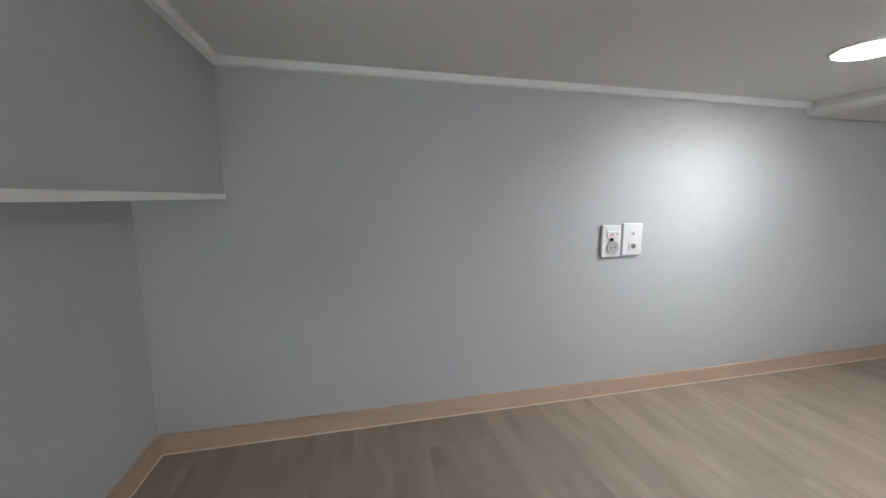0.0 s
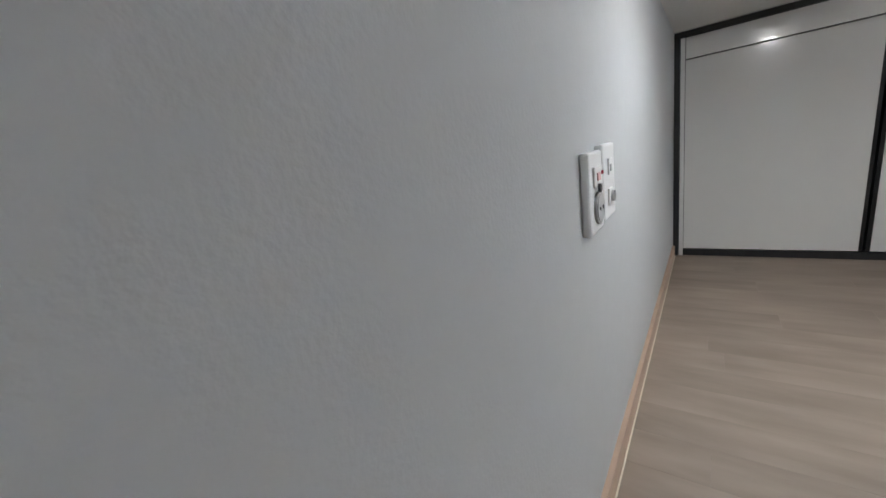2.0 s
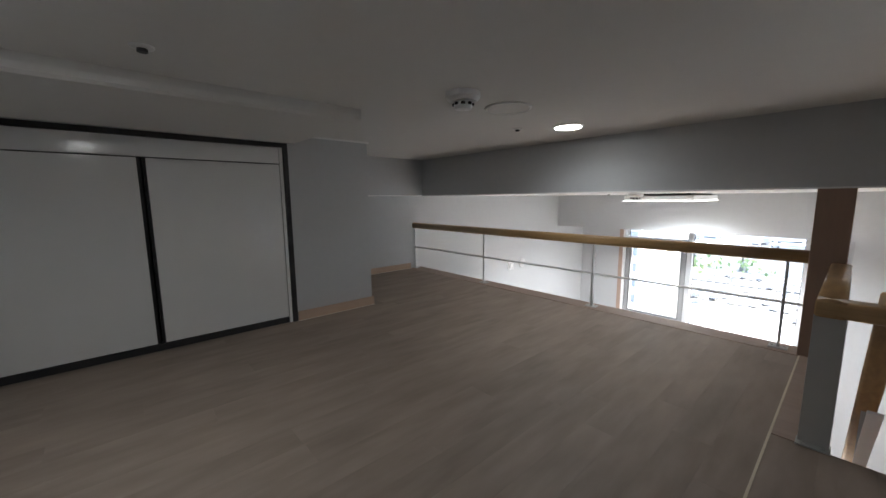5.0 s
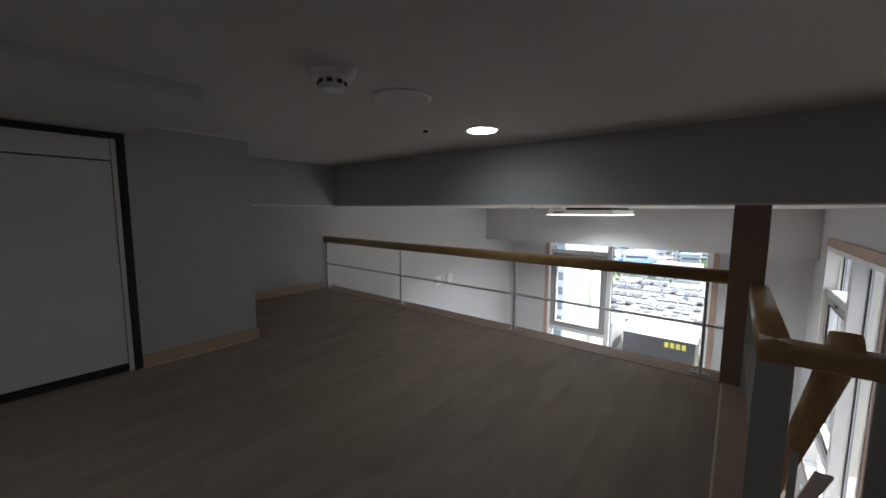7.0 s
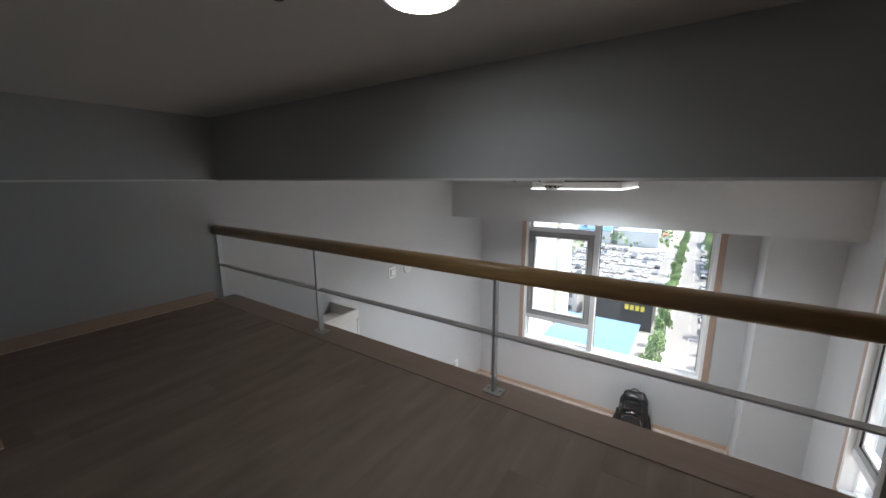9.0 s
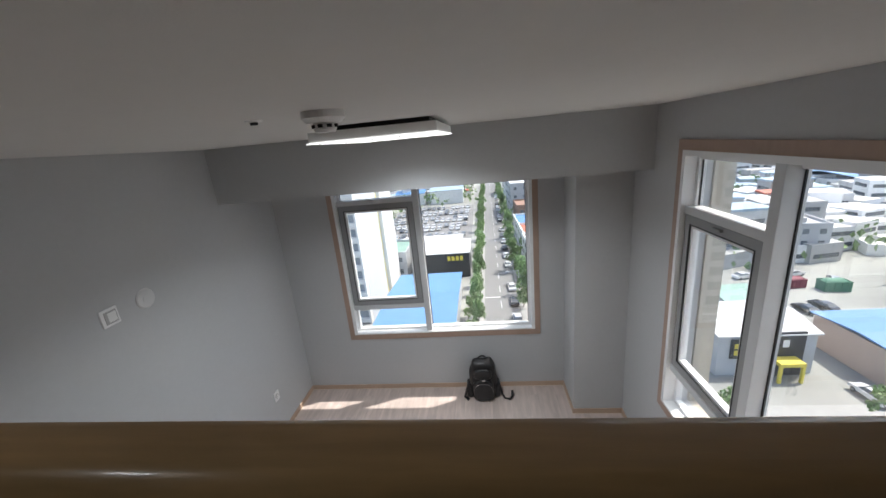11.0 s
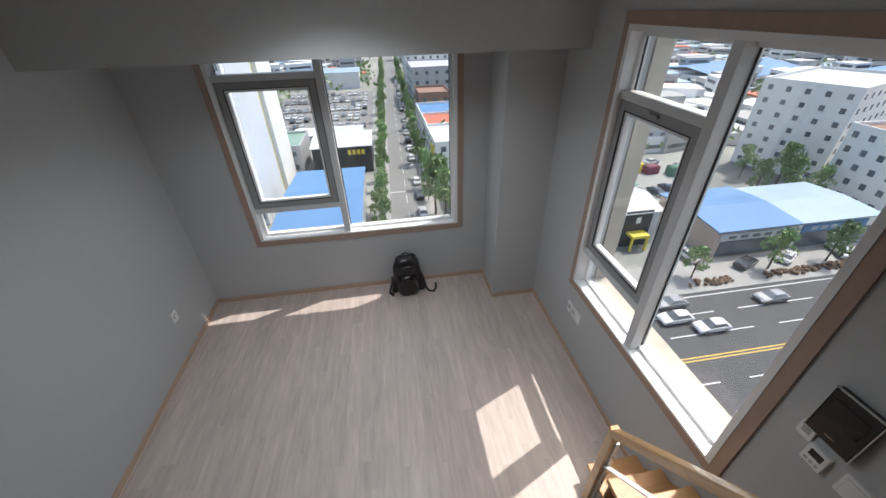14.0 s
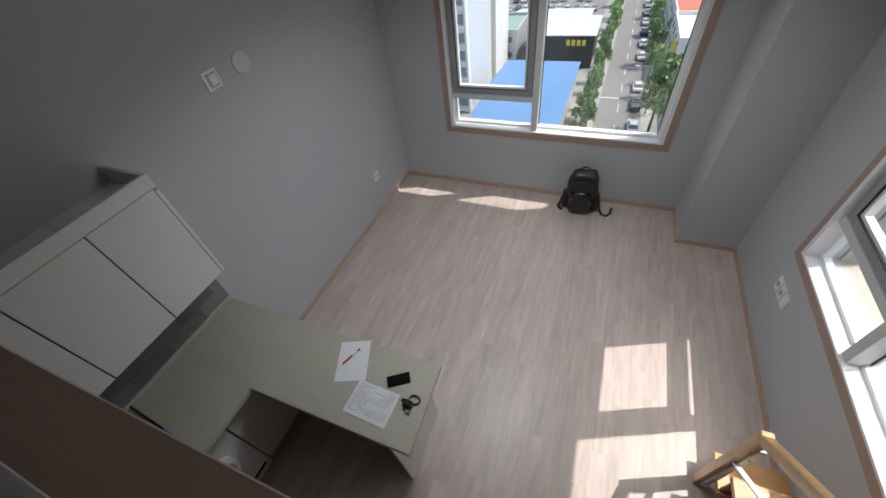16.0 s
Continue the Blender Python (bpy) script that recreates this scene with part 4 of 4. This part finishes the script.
spots += [(9.9, 71.5, 0, 1.7), (11.4, 67.5, 0, 1.5), (-2.6, 78, 2, 0.55), (-2.9, 73, 2, 0.5), (-2.6, 68.5, 2, 0.42), (86, 65, 0, 1.2), (90, 70, 0, 1.3), (85, 75, 0, 1.1), (80, 66, 0, 1.1), (91, 62.5, 0, 1.0)]
for k, (x, y, v, s) in enumerate(spots):
    o = copy_thing(trees[v], pose(x, y, GZ + 0.02, 0, 0, 67 * k) @ Matrix.Diagonal((s * (0.8 if v == 1 else 1.0), s * (0.8 if v == 1 else 1.0), s, 1)))
for o in trees:
    o.matrix_basis = pose(-30 - 9 * trees.index(o), 41.5, GZ + 0.18)
for k, (x0, x1) in enumerate(((44.5, 52), (57, 84), (88, 130))):
    rng = random.Random(k)
    bm = bmesh.new()
    for j in range(int((x1 - x0) * 5)):
        cx, cy, r = rng.uniform(x0, x1), rng.uniform(40.0, 41.4), rng.uniform(0.22, 0.42)
        bmesh.ops.create_icosphere(bm, subdivisions=1, radius=r, matrix=Matrix.Translation((cx, cy, GZ + 0.45)) @ Euler((rng.random(), rng.random(), rng.random())).to_matrix().to_4x4())
    solid("hedge", bm, SHRUB, "low reddish brown hedge beside the road", "hedge", "stuff")


def car(paint, label, pickup=False):
    e = thing("car", 0, 0, 0, label, "car", "cars on the streets")

    def p(nm, bm, mt, lb="", par=None, smooth=False):
        o = new(nm, mesh_of(nm, bm, mt, smooth))
        o.parent = par or e
        return tagged(o, lb)
    b = bmesh.new()
    prof = [(-2.25, 0.35), (-2.28, 0.75), (-2.1, 0.95), (-1.4, 1.0), (1.0, 0.98), (2.0, 0.85), (2.27, 0.65), (2.27, 0.35)]
    sides = [[b.verts.new((x, y, z)) for x, z in prof] for y in (-0.9, 0.9)]
    n = len(prof)
    for k in range(n):
        b.faces.new((sides[0][k], sides[0][(k + 1) % n], sides[1][(k + 1) % n], sides[1][k]))
    b.faces.new(sides[0])
    b.faces.new(sides[1][::-1])
    bmesh.ops.bevel(b, geom=list(b.edges), offset=0.07, segments=2, affect="EDGES")
    p("body", b, paint)
    g = bmesh.new()
    cab = [(-1.75, 0.98), (-1.2, 1.40), (0.25, 1.42), (1.05, 0.98)] if not pickup else [(-0.2, 0.98), (-0.1, 1.6), (0.9, 1.62), (1.6, 0.98)]
    sides = [[g.verts.new((x, (0.82 if z < 1 else 0.64) * s, z)) for x, z in cab] for s in (-1, 1)]
    for k in range(4):
        g.faces.new((sides[0][k], sides[0][(k + 1) % 4], sides[1][(k + 1) % 4], sides[1][k]))
    g.faces.new(sides[0])
    g.faces.new(sides[1][::-1])
    p("windows", g, DARKG, "dark car windows")
    x0, x1, z = (-1.15, 0.22, 1.41) if not pickup else (-0.1, 0.88, 1.61)
    p("roof", B(x0, -0.62, z - 0.02, x1, 0.62, z + 0.03, 0.02), paint)
    if pickup:
        p("load_bed", boxes((-2.2, -0.85, 0.98, -0.3, -0.8, 1.3), (-2.2, 0.8, 0.98, -0.3, 0.85, 1.3), (-2.25, -0.85, 0.98, -2.2, 0.85, 1.3), (-2.2, -0.8, 0.985, -0.3, 0.8, 1.02)), BLACKB, "open dark load bed")
    for x in (-1.4, 1.4):
        for y in (-0.82, 0.82):
            w = p("wheel", C(x, y, 0.33, 0.33, 0.2, 90, seg=16), TYRE)
            p("rim", C(x, y * 1.12, 0.33, 0.2, 0.03, 90, seg=12), CARS, "", w)
    for y in (-0.6, 0.6):
        p("headlight", B(2.2, y - 0.18, 0.62, 2.285, y + 0.18, 0.75, 0.02), PLASTIC, "clear headlight")
    return e


cars = [car(CARW, "white saloon car with dark windows"), car(CARS, "silver grey saloon car with dark windows"), car(CARK, "black saloon car with dark windows")]
for x, y, v, r in ((39.0, 37.2, 1, 180), (37.6, 34.4, 0, 180), (41.2, 32.2, 0, 180), (53.9, 35.8, 1, 180), (86, 33.2, 0, 180)):
    copy_thing(cars[v], pose(x, y, GZ + 0.05, 0, 0, r))
for k in range(22):
    y = 72 + 8.5 * k
    if k % 7 != 3:
        copy_thing(cars[(0, 2, 0, 1, 0)[k % 5]], pose(6.7 + 0.016 * (y - 39), y, GZ + 0.06, 0, 0, 91))
for x, y, v, r in ((57, 43.6, 2, 20), (65, 43.9, 0, 30), (75, 43.8, 0, 70), (49.5, 47.5, 0, 90)):
    copy_thing(cars[v], pose(x, y, GZ + 0.18, 0, 0, r))
rng = random.Random(11)
for row, y in enumerate((140, 146, 157, 163, 174, 180, 191, 197, 207)):
    for k in range(14):
        if rng.random() < 0.86:
            copy_thing(cars[rng.choice((0, 0, 0, 0, 1, 2))], pose(-42.5 + 2.75 * k, y + rng.uniform(-0.4, 0.4), GZ + 0.06, 0, 0, rng.choice((90, 270)) + rng.uniform(-3, 3)))
for k, o in enumerate(cars):
    o.matrix_basis = pose(-8 - 7 * k, 33.2, GZ + 0.05)


def building(x, y, w, d, h, rz, wall, roof, label, floors=0, bays=0, side_bays=0, pitch=0.0, win=(1.3, 1.3), group=""):
    """A block with its front at local y = 0, width along x, depth along +y; windows on the front and the local -x side."""
    e = thing("building", x, y, GZ, label, "building", group)
    e.matrix_basis = pose(x, y, GZ, 0, 0, rz)

    def p(nm, bm, mt, lb="", par=None):
        o = new(nm, mesh_of(nm, bm, mt))
        o.parent = par or e
        return tagged(o, lb)
    walls = p("wall", B(0, 0, 0, w, d, h), wall)
    if pitch:
        bm = sweep([(-0.4, 0.0), (d / 2, pitch), (d + 0.4, 0.0), (d + 0.4, 0.18), (d / 2, pitch + 0.18), (-0.4, 0.18)], (-0.4, 0, h), (w + 0.4, 0, h), (0, 1, 0))
        p("roof", bm, roof)
        n = int(w / 1.0)
        p("roof_ribs", boxes(*[(k * w / n - 0.04, 0.0, h + 0.18, k * w / n + 0.04, d, h + 0.19) for k in range(n + 1)]), roof)
    else:
        p("roof", B(0.25, 0.25, h - 0.2, w - 0.25, d - 0.25, h + 0.04), roof)
        p("parapet", boxes((-0.05, -0.05, h - 0.3, w + 0.05, 0.25, h + 0.7), (-0.05, d - 0.25, h - 0.3, w + 0.05, d + 0.05, h + 0.7), (-0.05, 0.25, h - 0.3, 0.25, d - 0.25, h + 0.7), (w - 0.25, 0.25, h - 0.3, w + 0.05, d - 0.25, h + 0.7)), wall)
    if floors:
        wm = mesh_of("window", B(-win[0] / 2, -0.06, -win[1] / 2, win[0] / 2, 0.05, win[1] / 2), DARKG)
        sm = mesh_of("sill", B(-win[0] / 2 - 0.08, -0.16, -win[1] / 2 - 0.1, win[0] / 2 + 0.08, 0.0, -win[1] / 2), wall)
        for f in range(floors):
            z = h / floors * (f + 0.55)
            for k in range(bays):
                for me in (wm, sm):
                    o = new(me.name.split(".")[0], me)
                    o.parent = walls
                    o.location = (w / bays * (k + 0.5), 0, z)
            for k in range(side_bays):
                for me in (wm, sm):
                    o = new(me.name.split(".")[0], me)
                    o.parent = walls
                    o.matrix_basis = pose(0, d / side_bays * (k + 0.5), z, 0, 0, -90)
    return e, p


# across the wide road
e, p = building(98.9, 68.8, 30, 18.2, 20.2, 21, RENDERW, ROOFW, "white seven storey apartment block with small windows", 7, 8, 5, win=(1.0, 1.1))
e, p = building(94.2, 52.7, 30, 12.6, 14.6, -3, RENDERW, RENDERB, "pale five storey apartment block with brown roof", 5, 8, 4, win=(1.1, 1.2))
e, p = building(52.9, 46.6, 14.8, 14.5, 5.2, 0, PEACH, ROOFB, "low shop with blue steel roof and peach side wall", 0, pitch=0.6)
p("shopfront", B(1, -0.1, 0.3, 14, 0.0, 3.2), DARKG, "glazed shopfront")
p("sign_board", B(0.5, -0.25, 3.4, 14.4, -0.02, 4.7), ROOFW, "long pale sign board")
for k in range(5):
    p("sign_mark", B(2 + 2.2 * k, -0.3, 3.8, 3.3 + 2.2 * k, -0.24, 4.3), DARKG)
e, p = building(68.0, 46.6, 15.8, 13.5, 5.2, 0, RENDERW, ROOFP, "low shop with pale blue roof and blue sign", 0, pitch=0.5)
p("shopfront", B(1, -0.1, 0.3, 15, 0.0, 3.2), DARKG, "glazed shopfront")
p("sign_board", B(0.8, -0.25, 3.4, 13.5, -0.02, 4.8), ROOFB, "blue sign board")
for k in range(5):
    p("sign_mark", B(2.4 + 1.9 * k, -0.3, 3.8, 3.6 + 1.9 * k, -0.24, 4.4), ROOFW)
e, p = building(34, 53, 12.8, 10.5, 6.4, 0, RENDERG, ROOFW, "grey and black shop with white roof and yellow sign", 0, pitch=1.2)
p("black_front", B(6.3, -0.25, 0.0, 11.2, 0.0, 6.9), BLACKB, "black facade panel")
p("sign_board", B(1.6, -0.3, 2.9, 5.6, -0.02, 5.9), BLACKB, "black sign with yellow writing")
for r in range(2):
    for k in range(4):
        p("sign_mark", B(2.0 + 0.85 * k, -0.36, 3.5 + 1.05 * r, 2.65 + 0.85 * k, -0.29, 4.25 + 1.05 * r), YELLOW, "yellow sign character")
p("canopy", boxes((7.0, -2.2, 2.6, 10.2, -0.2, 3.1), (7.0, -2.2, 0, 7.35, -1.85, 2.6), (9.85, -2.2, 0, 10.2, -1.85, 2.6)), YELLOW, "yellow entrance canopy")
p("emblem", B(8.3, -0.32, 4.6, 9.1, -0.24, 5.7), PLASTIC, "pale emblem")
building(67.5, 99.5, 17, 12, 9, -10, RENDERG, RENDERG, "dark grey three storey building behind the yard", 3, 5, 3)
building(43.5, 66.5, 8, 7, 4.8, 5, RENDERG, ROOFG, "low shed with pale green roof", 0, pitch=0.8)
building(145, 150, 60, 40, 8, 15, RENDERW, ROOFB, "very large factory with blue steel roof", 2, 10, 6, pitch=3.0)
building(185, 110, 55, 30, 10, 15, RENDERW, ROOFB, "white factory block with blue roof", 2, 10, 4, pitch=2.5)
building(110, 230, 70, 35, 9, 10, RENDERW, ROOFB, "long factory hall with blue roof", 0, pitch=3.0)
# the yard behind the shops
def skip_box(x, y, w, d, h, rz, material, label):
    """An open, ribbed steel container standing on the ground."""
    e = thing("container", x, y, GZ, label, "container", "containers in the yard")
    e.matrix_basis = pose(x, y, GZ, 0, 0, rz)
    t = 0.12
    for nm, q in (("side", (0, 0, 0.1, w, t, h)), ("side", (0, d - t, 0.1, w, d, h)), ("end", (0, t, 0.1, t, d - t, h)), ("end", (w - t, t, 0.1, w, d - t, h)), ("bottom", (0, 0, 0, w, d, 0.1))):
        o = new(nm, mesh_of(nm, B(*q), material))
        o.parent = e
    rib = mesh_of("rib", B(-0.08, -0.1, 0.1, 0.08, 0.0, h - 0.1), material)
    for k in range(4):
        o = new("rib", rib)
        o.parent = e
        o.location = (w * (k + 0.5) / 4, 0, 0)
    o = new("load", mesh_of("load", lump(w / 2, d / 2, h * 0.8, w * 0.46, d * 0.44, h * 0.35, 0.7, 0.03, x), material, True))
    o.parent = e
    return e


skip_box(61.5, 82.6, 3.0, 2.0, 1.8, 12, YELLOW, "yellow steel container in the yard")
skip_box(63.6, 85.2, 2.6, 1.8, 1.6, -8, YELLOW, "small yellow steel container in the yard")
skip_box(65.2, 81.6, 3.4, 2.2, 1.9, 5, mat("maroon_steel", (0.22, 0.05, 0.07), 0.6, scale=1.0), "maroon steel container in the yard")
skip_box(70.0, 79.4, 4.6, 2.6, 2.1, -6, mat("green_tarpaulin", (0.10, 0.24, 0.16), 0.7, scale=1.0), "green covered container in the yard")
for x, y, v, rz in ((60.5, 88.6, 0, 10), (65.5, 88.2, 0, 170), (71.0, 88.6, 0, 15), (60.4, 71.5, 2, 95), (56.3, 71.8, 2, 80), (64.2, 72.6, 2, 100), (75.5, 84.0, 1, 60)):
    copy_thing(cars[v], pose(x, y, GZ, 0, 0, rz))
# along the side street
e, p = building(-46, 74.5, 22, 26, 52, 0, RENDERW, ROOFW, "tall white apartment tower with pale blue gable", 17, 5, 0, win=(2.4, 1.7))
p("gable_panel", B(22.0, 0.5, 0, 22.05, 14.4, 51.5), PALEB, "pale blue painted gable")
p("gable_stripe", B(22.0, 14.5, 0, 22.08, 14.9, 52), YELLOW, "yellow stripe on the gable")
p("gable_fin", B(21.0, 15.2, 0, 22.9, 26.0, 52.6), RENDERW, "white end fin")
for f in range(17):
    z = 3.06 * f
    p("balcony", B(17.2, -1.0, z + 0.25, 21.6, 0.0, z + 1.15), RENDERW, "white balcony parapet")
    # no real recess: a flat panel carries its shade as colour
    p("balcony_recess", B(17.6, -0.10, z + 1.16, 21.2, -0.07, z + 2.7), PGLASS, "shaded balcony glazing")
p("balcony_fin", B(21.6, -1.1, 0, 22.0, 0.0, 52), RENDERW, "white vertical balcony fin")
building(-19.4, 60.0, 14.6, 27.5, 5.4, 0, RENDERG, ROOFB, "long shed with bright blue steel roof", 0, pitch=0.9)
e, p = building(-18, 99, 15, 14, 7.0, 0, BLACKB, ROOFW, "black fronted shop with white roof and yellow sign", 0, pitch=0.8)
for k in range(4):
    p("sign_mark", B(9.0 + 1.15 * k, -0.3, 5.0, 9.8 + 1.15 * k, -0.02, 6.2), YELLOW, "yellow sign character")
building(-36, 101, 15, 14, 7.0, 0, RENDERG, ROOFG, "low grey building with pale green roof", 2, 4, 2)
building(-26, 118, 20, 9, 5.0, 0, RENDERW, ROOFW, "white low shed behind the shops", 0, pitch=0.8)
e, p = building(12.8, 91, 12, 17, 8.5, 1, RENDERW, ROOFW, "white shop building with yellow signs", 3, 3, 4)
p("sign_board", B(-0.25, 1.0, 3.2, -0.02, 7.0, 7.2), YELLOW, "yellow sign board")
building(13.0, 109, 13, 14, 8.0, 1, RENDERW, ROOFR, "white shop building with red roof", 2, 3, 4)
building(13.2, 125, 14, 18, 7.0, 1, RENDERW, ROOFB, "white building with blue roof beside the street", 2, 3, 4)
building(15.0, 150, 12, 14, 9.0, 1, RENDERB, RENDERB, "brown brick house beside the street", 2, 3, 3)
building(14.4, 172, 30, 26, 15, 1, RENDERG, RENDERG, "grey four storey building beside the street", 4, 7, 6)
building(14.5, 68, 14, 16, 4.5, 1, RENDERW, ROOFG, "low building with grey green roof", 0, pitch=0.8)
building(-75, 330, 66, 14, 24, 3, RENDERW, ROOFW, "long white apartment slab far up the street", 7, 16, 0)
building(17, 340, 26, 14, 20, 0, RENDERW, ROOFW, "white apartment block far up the street", 6, 7, 0)
building(-30, 225, 20, 14, 8, 0, RENDERW, ROOFP, "white workshop with pale roof", 0, pitch=1.5)
building(-52, 228, 18, 14, 7, 0, RENDERW, ROOFB, "white workshop with blue steel roof", 0, pitch=1.5)
building(16.0, 240, 26, 20, 17, 1, RENDERW, ROOFW, "pale office block beside the street", 5, 6, 4)


def street_lamp(label):
    e = thing("street_lamp", 0, 0, 0, label, "street lamp", "street lamps")
    o = new("pole", mesh_of("pole", C(0, 0, 4.0, 0.09, 8.0, seg=10), STEEL))
    o.parent = e
    q = new("arm", mesh_of("arm", B(-2.2, -0.04, 7.85, 0.0, 0.04, 7.95), STEEL))
    q.parent = e
    q = new("lamp_head", mesh_of("lamp_head", B(-2.9, -0.14, 7.82, -2.1, 0.14, 7.98, 0.03), PLASTIC))
    q.parent = e
    return e


first_lamp = street_lamp("grey steel street lamp on the footway beside the street")
for k in range(1, 7):
    y = 80 + 27 * k
    copy_thing(first_lamp, pose(8.2 + 0.016 * (y - 39), y, GZ + 0.1))
first_lamp.matrix_basis = pose(8.5, 80, GZ + 0.1)

# the town further off
rng = random.Random(5)
walls_of, roofs_of = [], {False: [], True: []}
for k in range(5200):
    a = rng.uniform(-0.45, 1.35)
    r = 110 + 1500 * rng.random() ** 1.7
    x, y = 2 + r * math.sin(a), 3 + r * math.cos(a)
    if abs(x - (3.9 + 0.016 * (y - 39))) < 16 or y < 58 or (-70 < x < 52 and y < 232) or (x < 165 and y < 100):
        continue
    w, d, h = rng.uniform(6, 15), rng.uniform(6, 12), rng.choice((3, 4, 4, 5, 6, 7, 9, 11)) * rng.uniform(0.8, 1.2)
    if rng.random() < 0.03 and r > 650:
        h, w, d = rng.uniform(22, 40), 22, 12
    m = Matrix.Translation((x, y, GZ + h / 2)) @ Matrix.Rotation(rng.uniform(-0.4, 0.4), 4, "Z")
    walls_of.append((m, w, d, h))
    if rng.random() < 0.28:
        roofs_of[rng.random() < 0.12].append((m @ Matrix.Translation((0, 0, h / 2 + 0.3)), w + 0.6, d + 0.6, 0.6))


def cubes(name, items, material):
    """Many plain far blocks in one mesh."""
    verts, faces = [], []
    for m, w, d, h in items:
        i = len(verts)
        for z in (-h / 2, h / 2):
            for x, y in ((-w / 2, -d / 2), (w / 2, -d / 2), (w / 2, d / 2), (-w / 2, d / 2)):
                verts.append(tuple(m @ Vector((x, y, z))))
        faces += [(i + 4, i + 5, i + 6, i + 7)] + [(i + k, i + (k + 1) % 4, i + 4 + (k + 1) % 4, i + 4 + k) for k in range(4)]
    me = bpy.data.meshes.new(name)
    me.from_pydata(verts, [], faces)
    me.materials.append(material)
    return new(name, me)


tagged(cubes("far_town", walls_of, HULLS), "spread of low pale town buildings", "buildings", "", "stuff")
tagged(cubes("far_blue_roofs", roofs_of[False], ROOFP), "blue roofs of the far town", "roofs", "", "stuff")
tagged(cubes("far_red_roofs", roofs_of[True], ROOFR), "red roofs of the far town", "roofs", "", "stuff")
bands = []
for m, w, d, h in walls_of:
    if math.hypot(m.translation.x, m.translation.y) < 520 and h > 4:
        for f in range(int(h / 2.9)):
            bands.append((m @ Matrix.Translation((0, 0, 1.7 + 2.9 * f - h / 2)), w * 0.8, d + 0.12, 1.1))
            bands.append((m @ Matrix.Translation((0, 0, 1.7 + 2.9 * f - h / 2)), w + 0.12, d * 0.75, 1.1))
tagged(cubes("far_window_bands", bands, DARKG), "dark window bands of the far town", "windows", "", "stuff")
verts, faces = [], []
for k in range(1900):
    a = rng.uniform(-0.45, 1.35)
    r = 105 + 1300 * rng.random() ** 1.5
    x, y = 2 + r * math.sin(a), 3 + r * math.cos(a)
    if abs(x - (3.9 + 0.016 * (y - 39))) < 12 or y < 62 or (-46 < x < 0 and y < 216) or (x < 165 and 17 < x and y < 100):
        continue
    for j in range(26):
        c = Vector((x + rng.gauss(0, 3.5), y + rng.gauss(0, 3.5), GZ + abs(rng.gauss(3.5, 1.8))))
        s = rng.uniform(0.7, 1.5)
        q = Euler((rng.random() * 3, rng.random() * 3, rng.random() * 6)).to_matrix()
        i = len(verts)
        verts += [tuple(c + q @ Vector(v)) for v in ((-s, 0, 0), (0, -s * 0.7, 0.2), (s, 0, 0), (0, s * 0.7, 0.2))]
        faces.append((i, i + 1, i + 2, i + 3))
me = bpy.data.meshes.new("far_trees")
me.from_pydata(verts, [], faces)
me.materials.append(LEAF)
tagged(new("far_trees", me), "scattered far green trees", "trees", "", "stuff")
bm = bmesh.new()
ring = []
for k in range(90):
    a = -0.9 + 2.6 * k / 89
    h = 60 + 90 * noise.noise(Vector((k * 0.11, 0.3, 0))) + 40 * noise.noise(Vector((k * 0.37, 2.3, 0)))
    h = max(20, h)
    ring.append((bm.verts.new((2000 * math.sin(a), 2000 * math.cos(a), GZ)), bm.verts.new((2400 * math.sin(a), 2400 * math.cos(a), GZ + h)), bm.verts.new((3000 * math.sin(a), 3000 * math.cos(a), GZ))))
for r0, r1 in zip(ring, ring[1:]):
    bm.faces.new((r0[0], r1[0], r1[1], r0[1]))
    bm.faces.new((r0[1], r1[1], r1[2], r0[2]))
S("backdrop", bm, HAZE, "low wooded hills beyond the town", "hills")


# ---- floor planks and tiles ----
def planks(parent, x0, x1, y0, y1, z, width, length, material, seed):
    """Boards along y, each an object, sharing meshes where they are alike."""
    rng = random.Random(seed)
    meshes = {}
    n = max(1, round((x1 - x0) / width))
    w = (x1 - x0) / n
    for i in range(n):
        y = y0 - rng.uniform(0.1, 0.9) * length
        while y < y1:
            a, b = max(y, y0), min(y + length, y1)
            y += length
            if b - a < 0.02:
                continue
            key = round(b - a, 3)
            if key not in meshes:
                bm = B(-w / 2 + 0.0001, -(b - a) / 2 + 0.0001, -0.008, w / 2 - 0.0001, (b - a) / 2 - 0.0001, 0.0)
                bmesh.ops.bevel(bm, geom=[e for e in bm.edges if all(v.co.z > -0.001 for v in e.verts)], offset=0.0003, segments=1, affect="EDGES")
                meshes[key] = mesh_of("plank", bm, material)
            o = new("plank", meshes[key])
            o.parent = parent
            o.location = (x0 + w * (i + 0.5), (a + b) / 2, z)


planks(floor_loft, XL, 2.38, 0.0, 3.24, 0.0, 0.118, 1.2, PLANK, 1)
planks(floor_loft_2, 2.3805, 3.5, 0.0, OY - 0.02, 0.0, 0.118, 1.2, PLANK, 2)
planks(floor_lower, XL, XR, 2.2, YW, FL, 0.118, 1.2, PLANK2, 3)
tile_me = mesh_of("tile", B(0.0, 0.002, 0.002, 0.008, 0.298, 0.118, 0.001), TILE)
for r in range(4):
    for k in range(8):
        y = 2.32 + 0.30 * k - (0.15 if r % 2 else 0.0)
        if y + 0.3 < 4.36 and y > 2.3:
            o = new("tile", tile_me)
            o.parent = backs
            o.location = (XL + 0.004, y, CT + 0.031 + 0.12 * r)
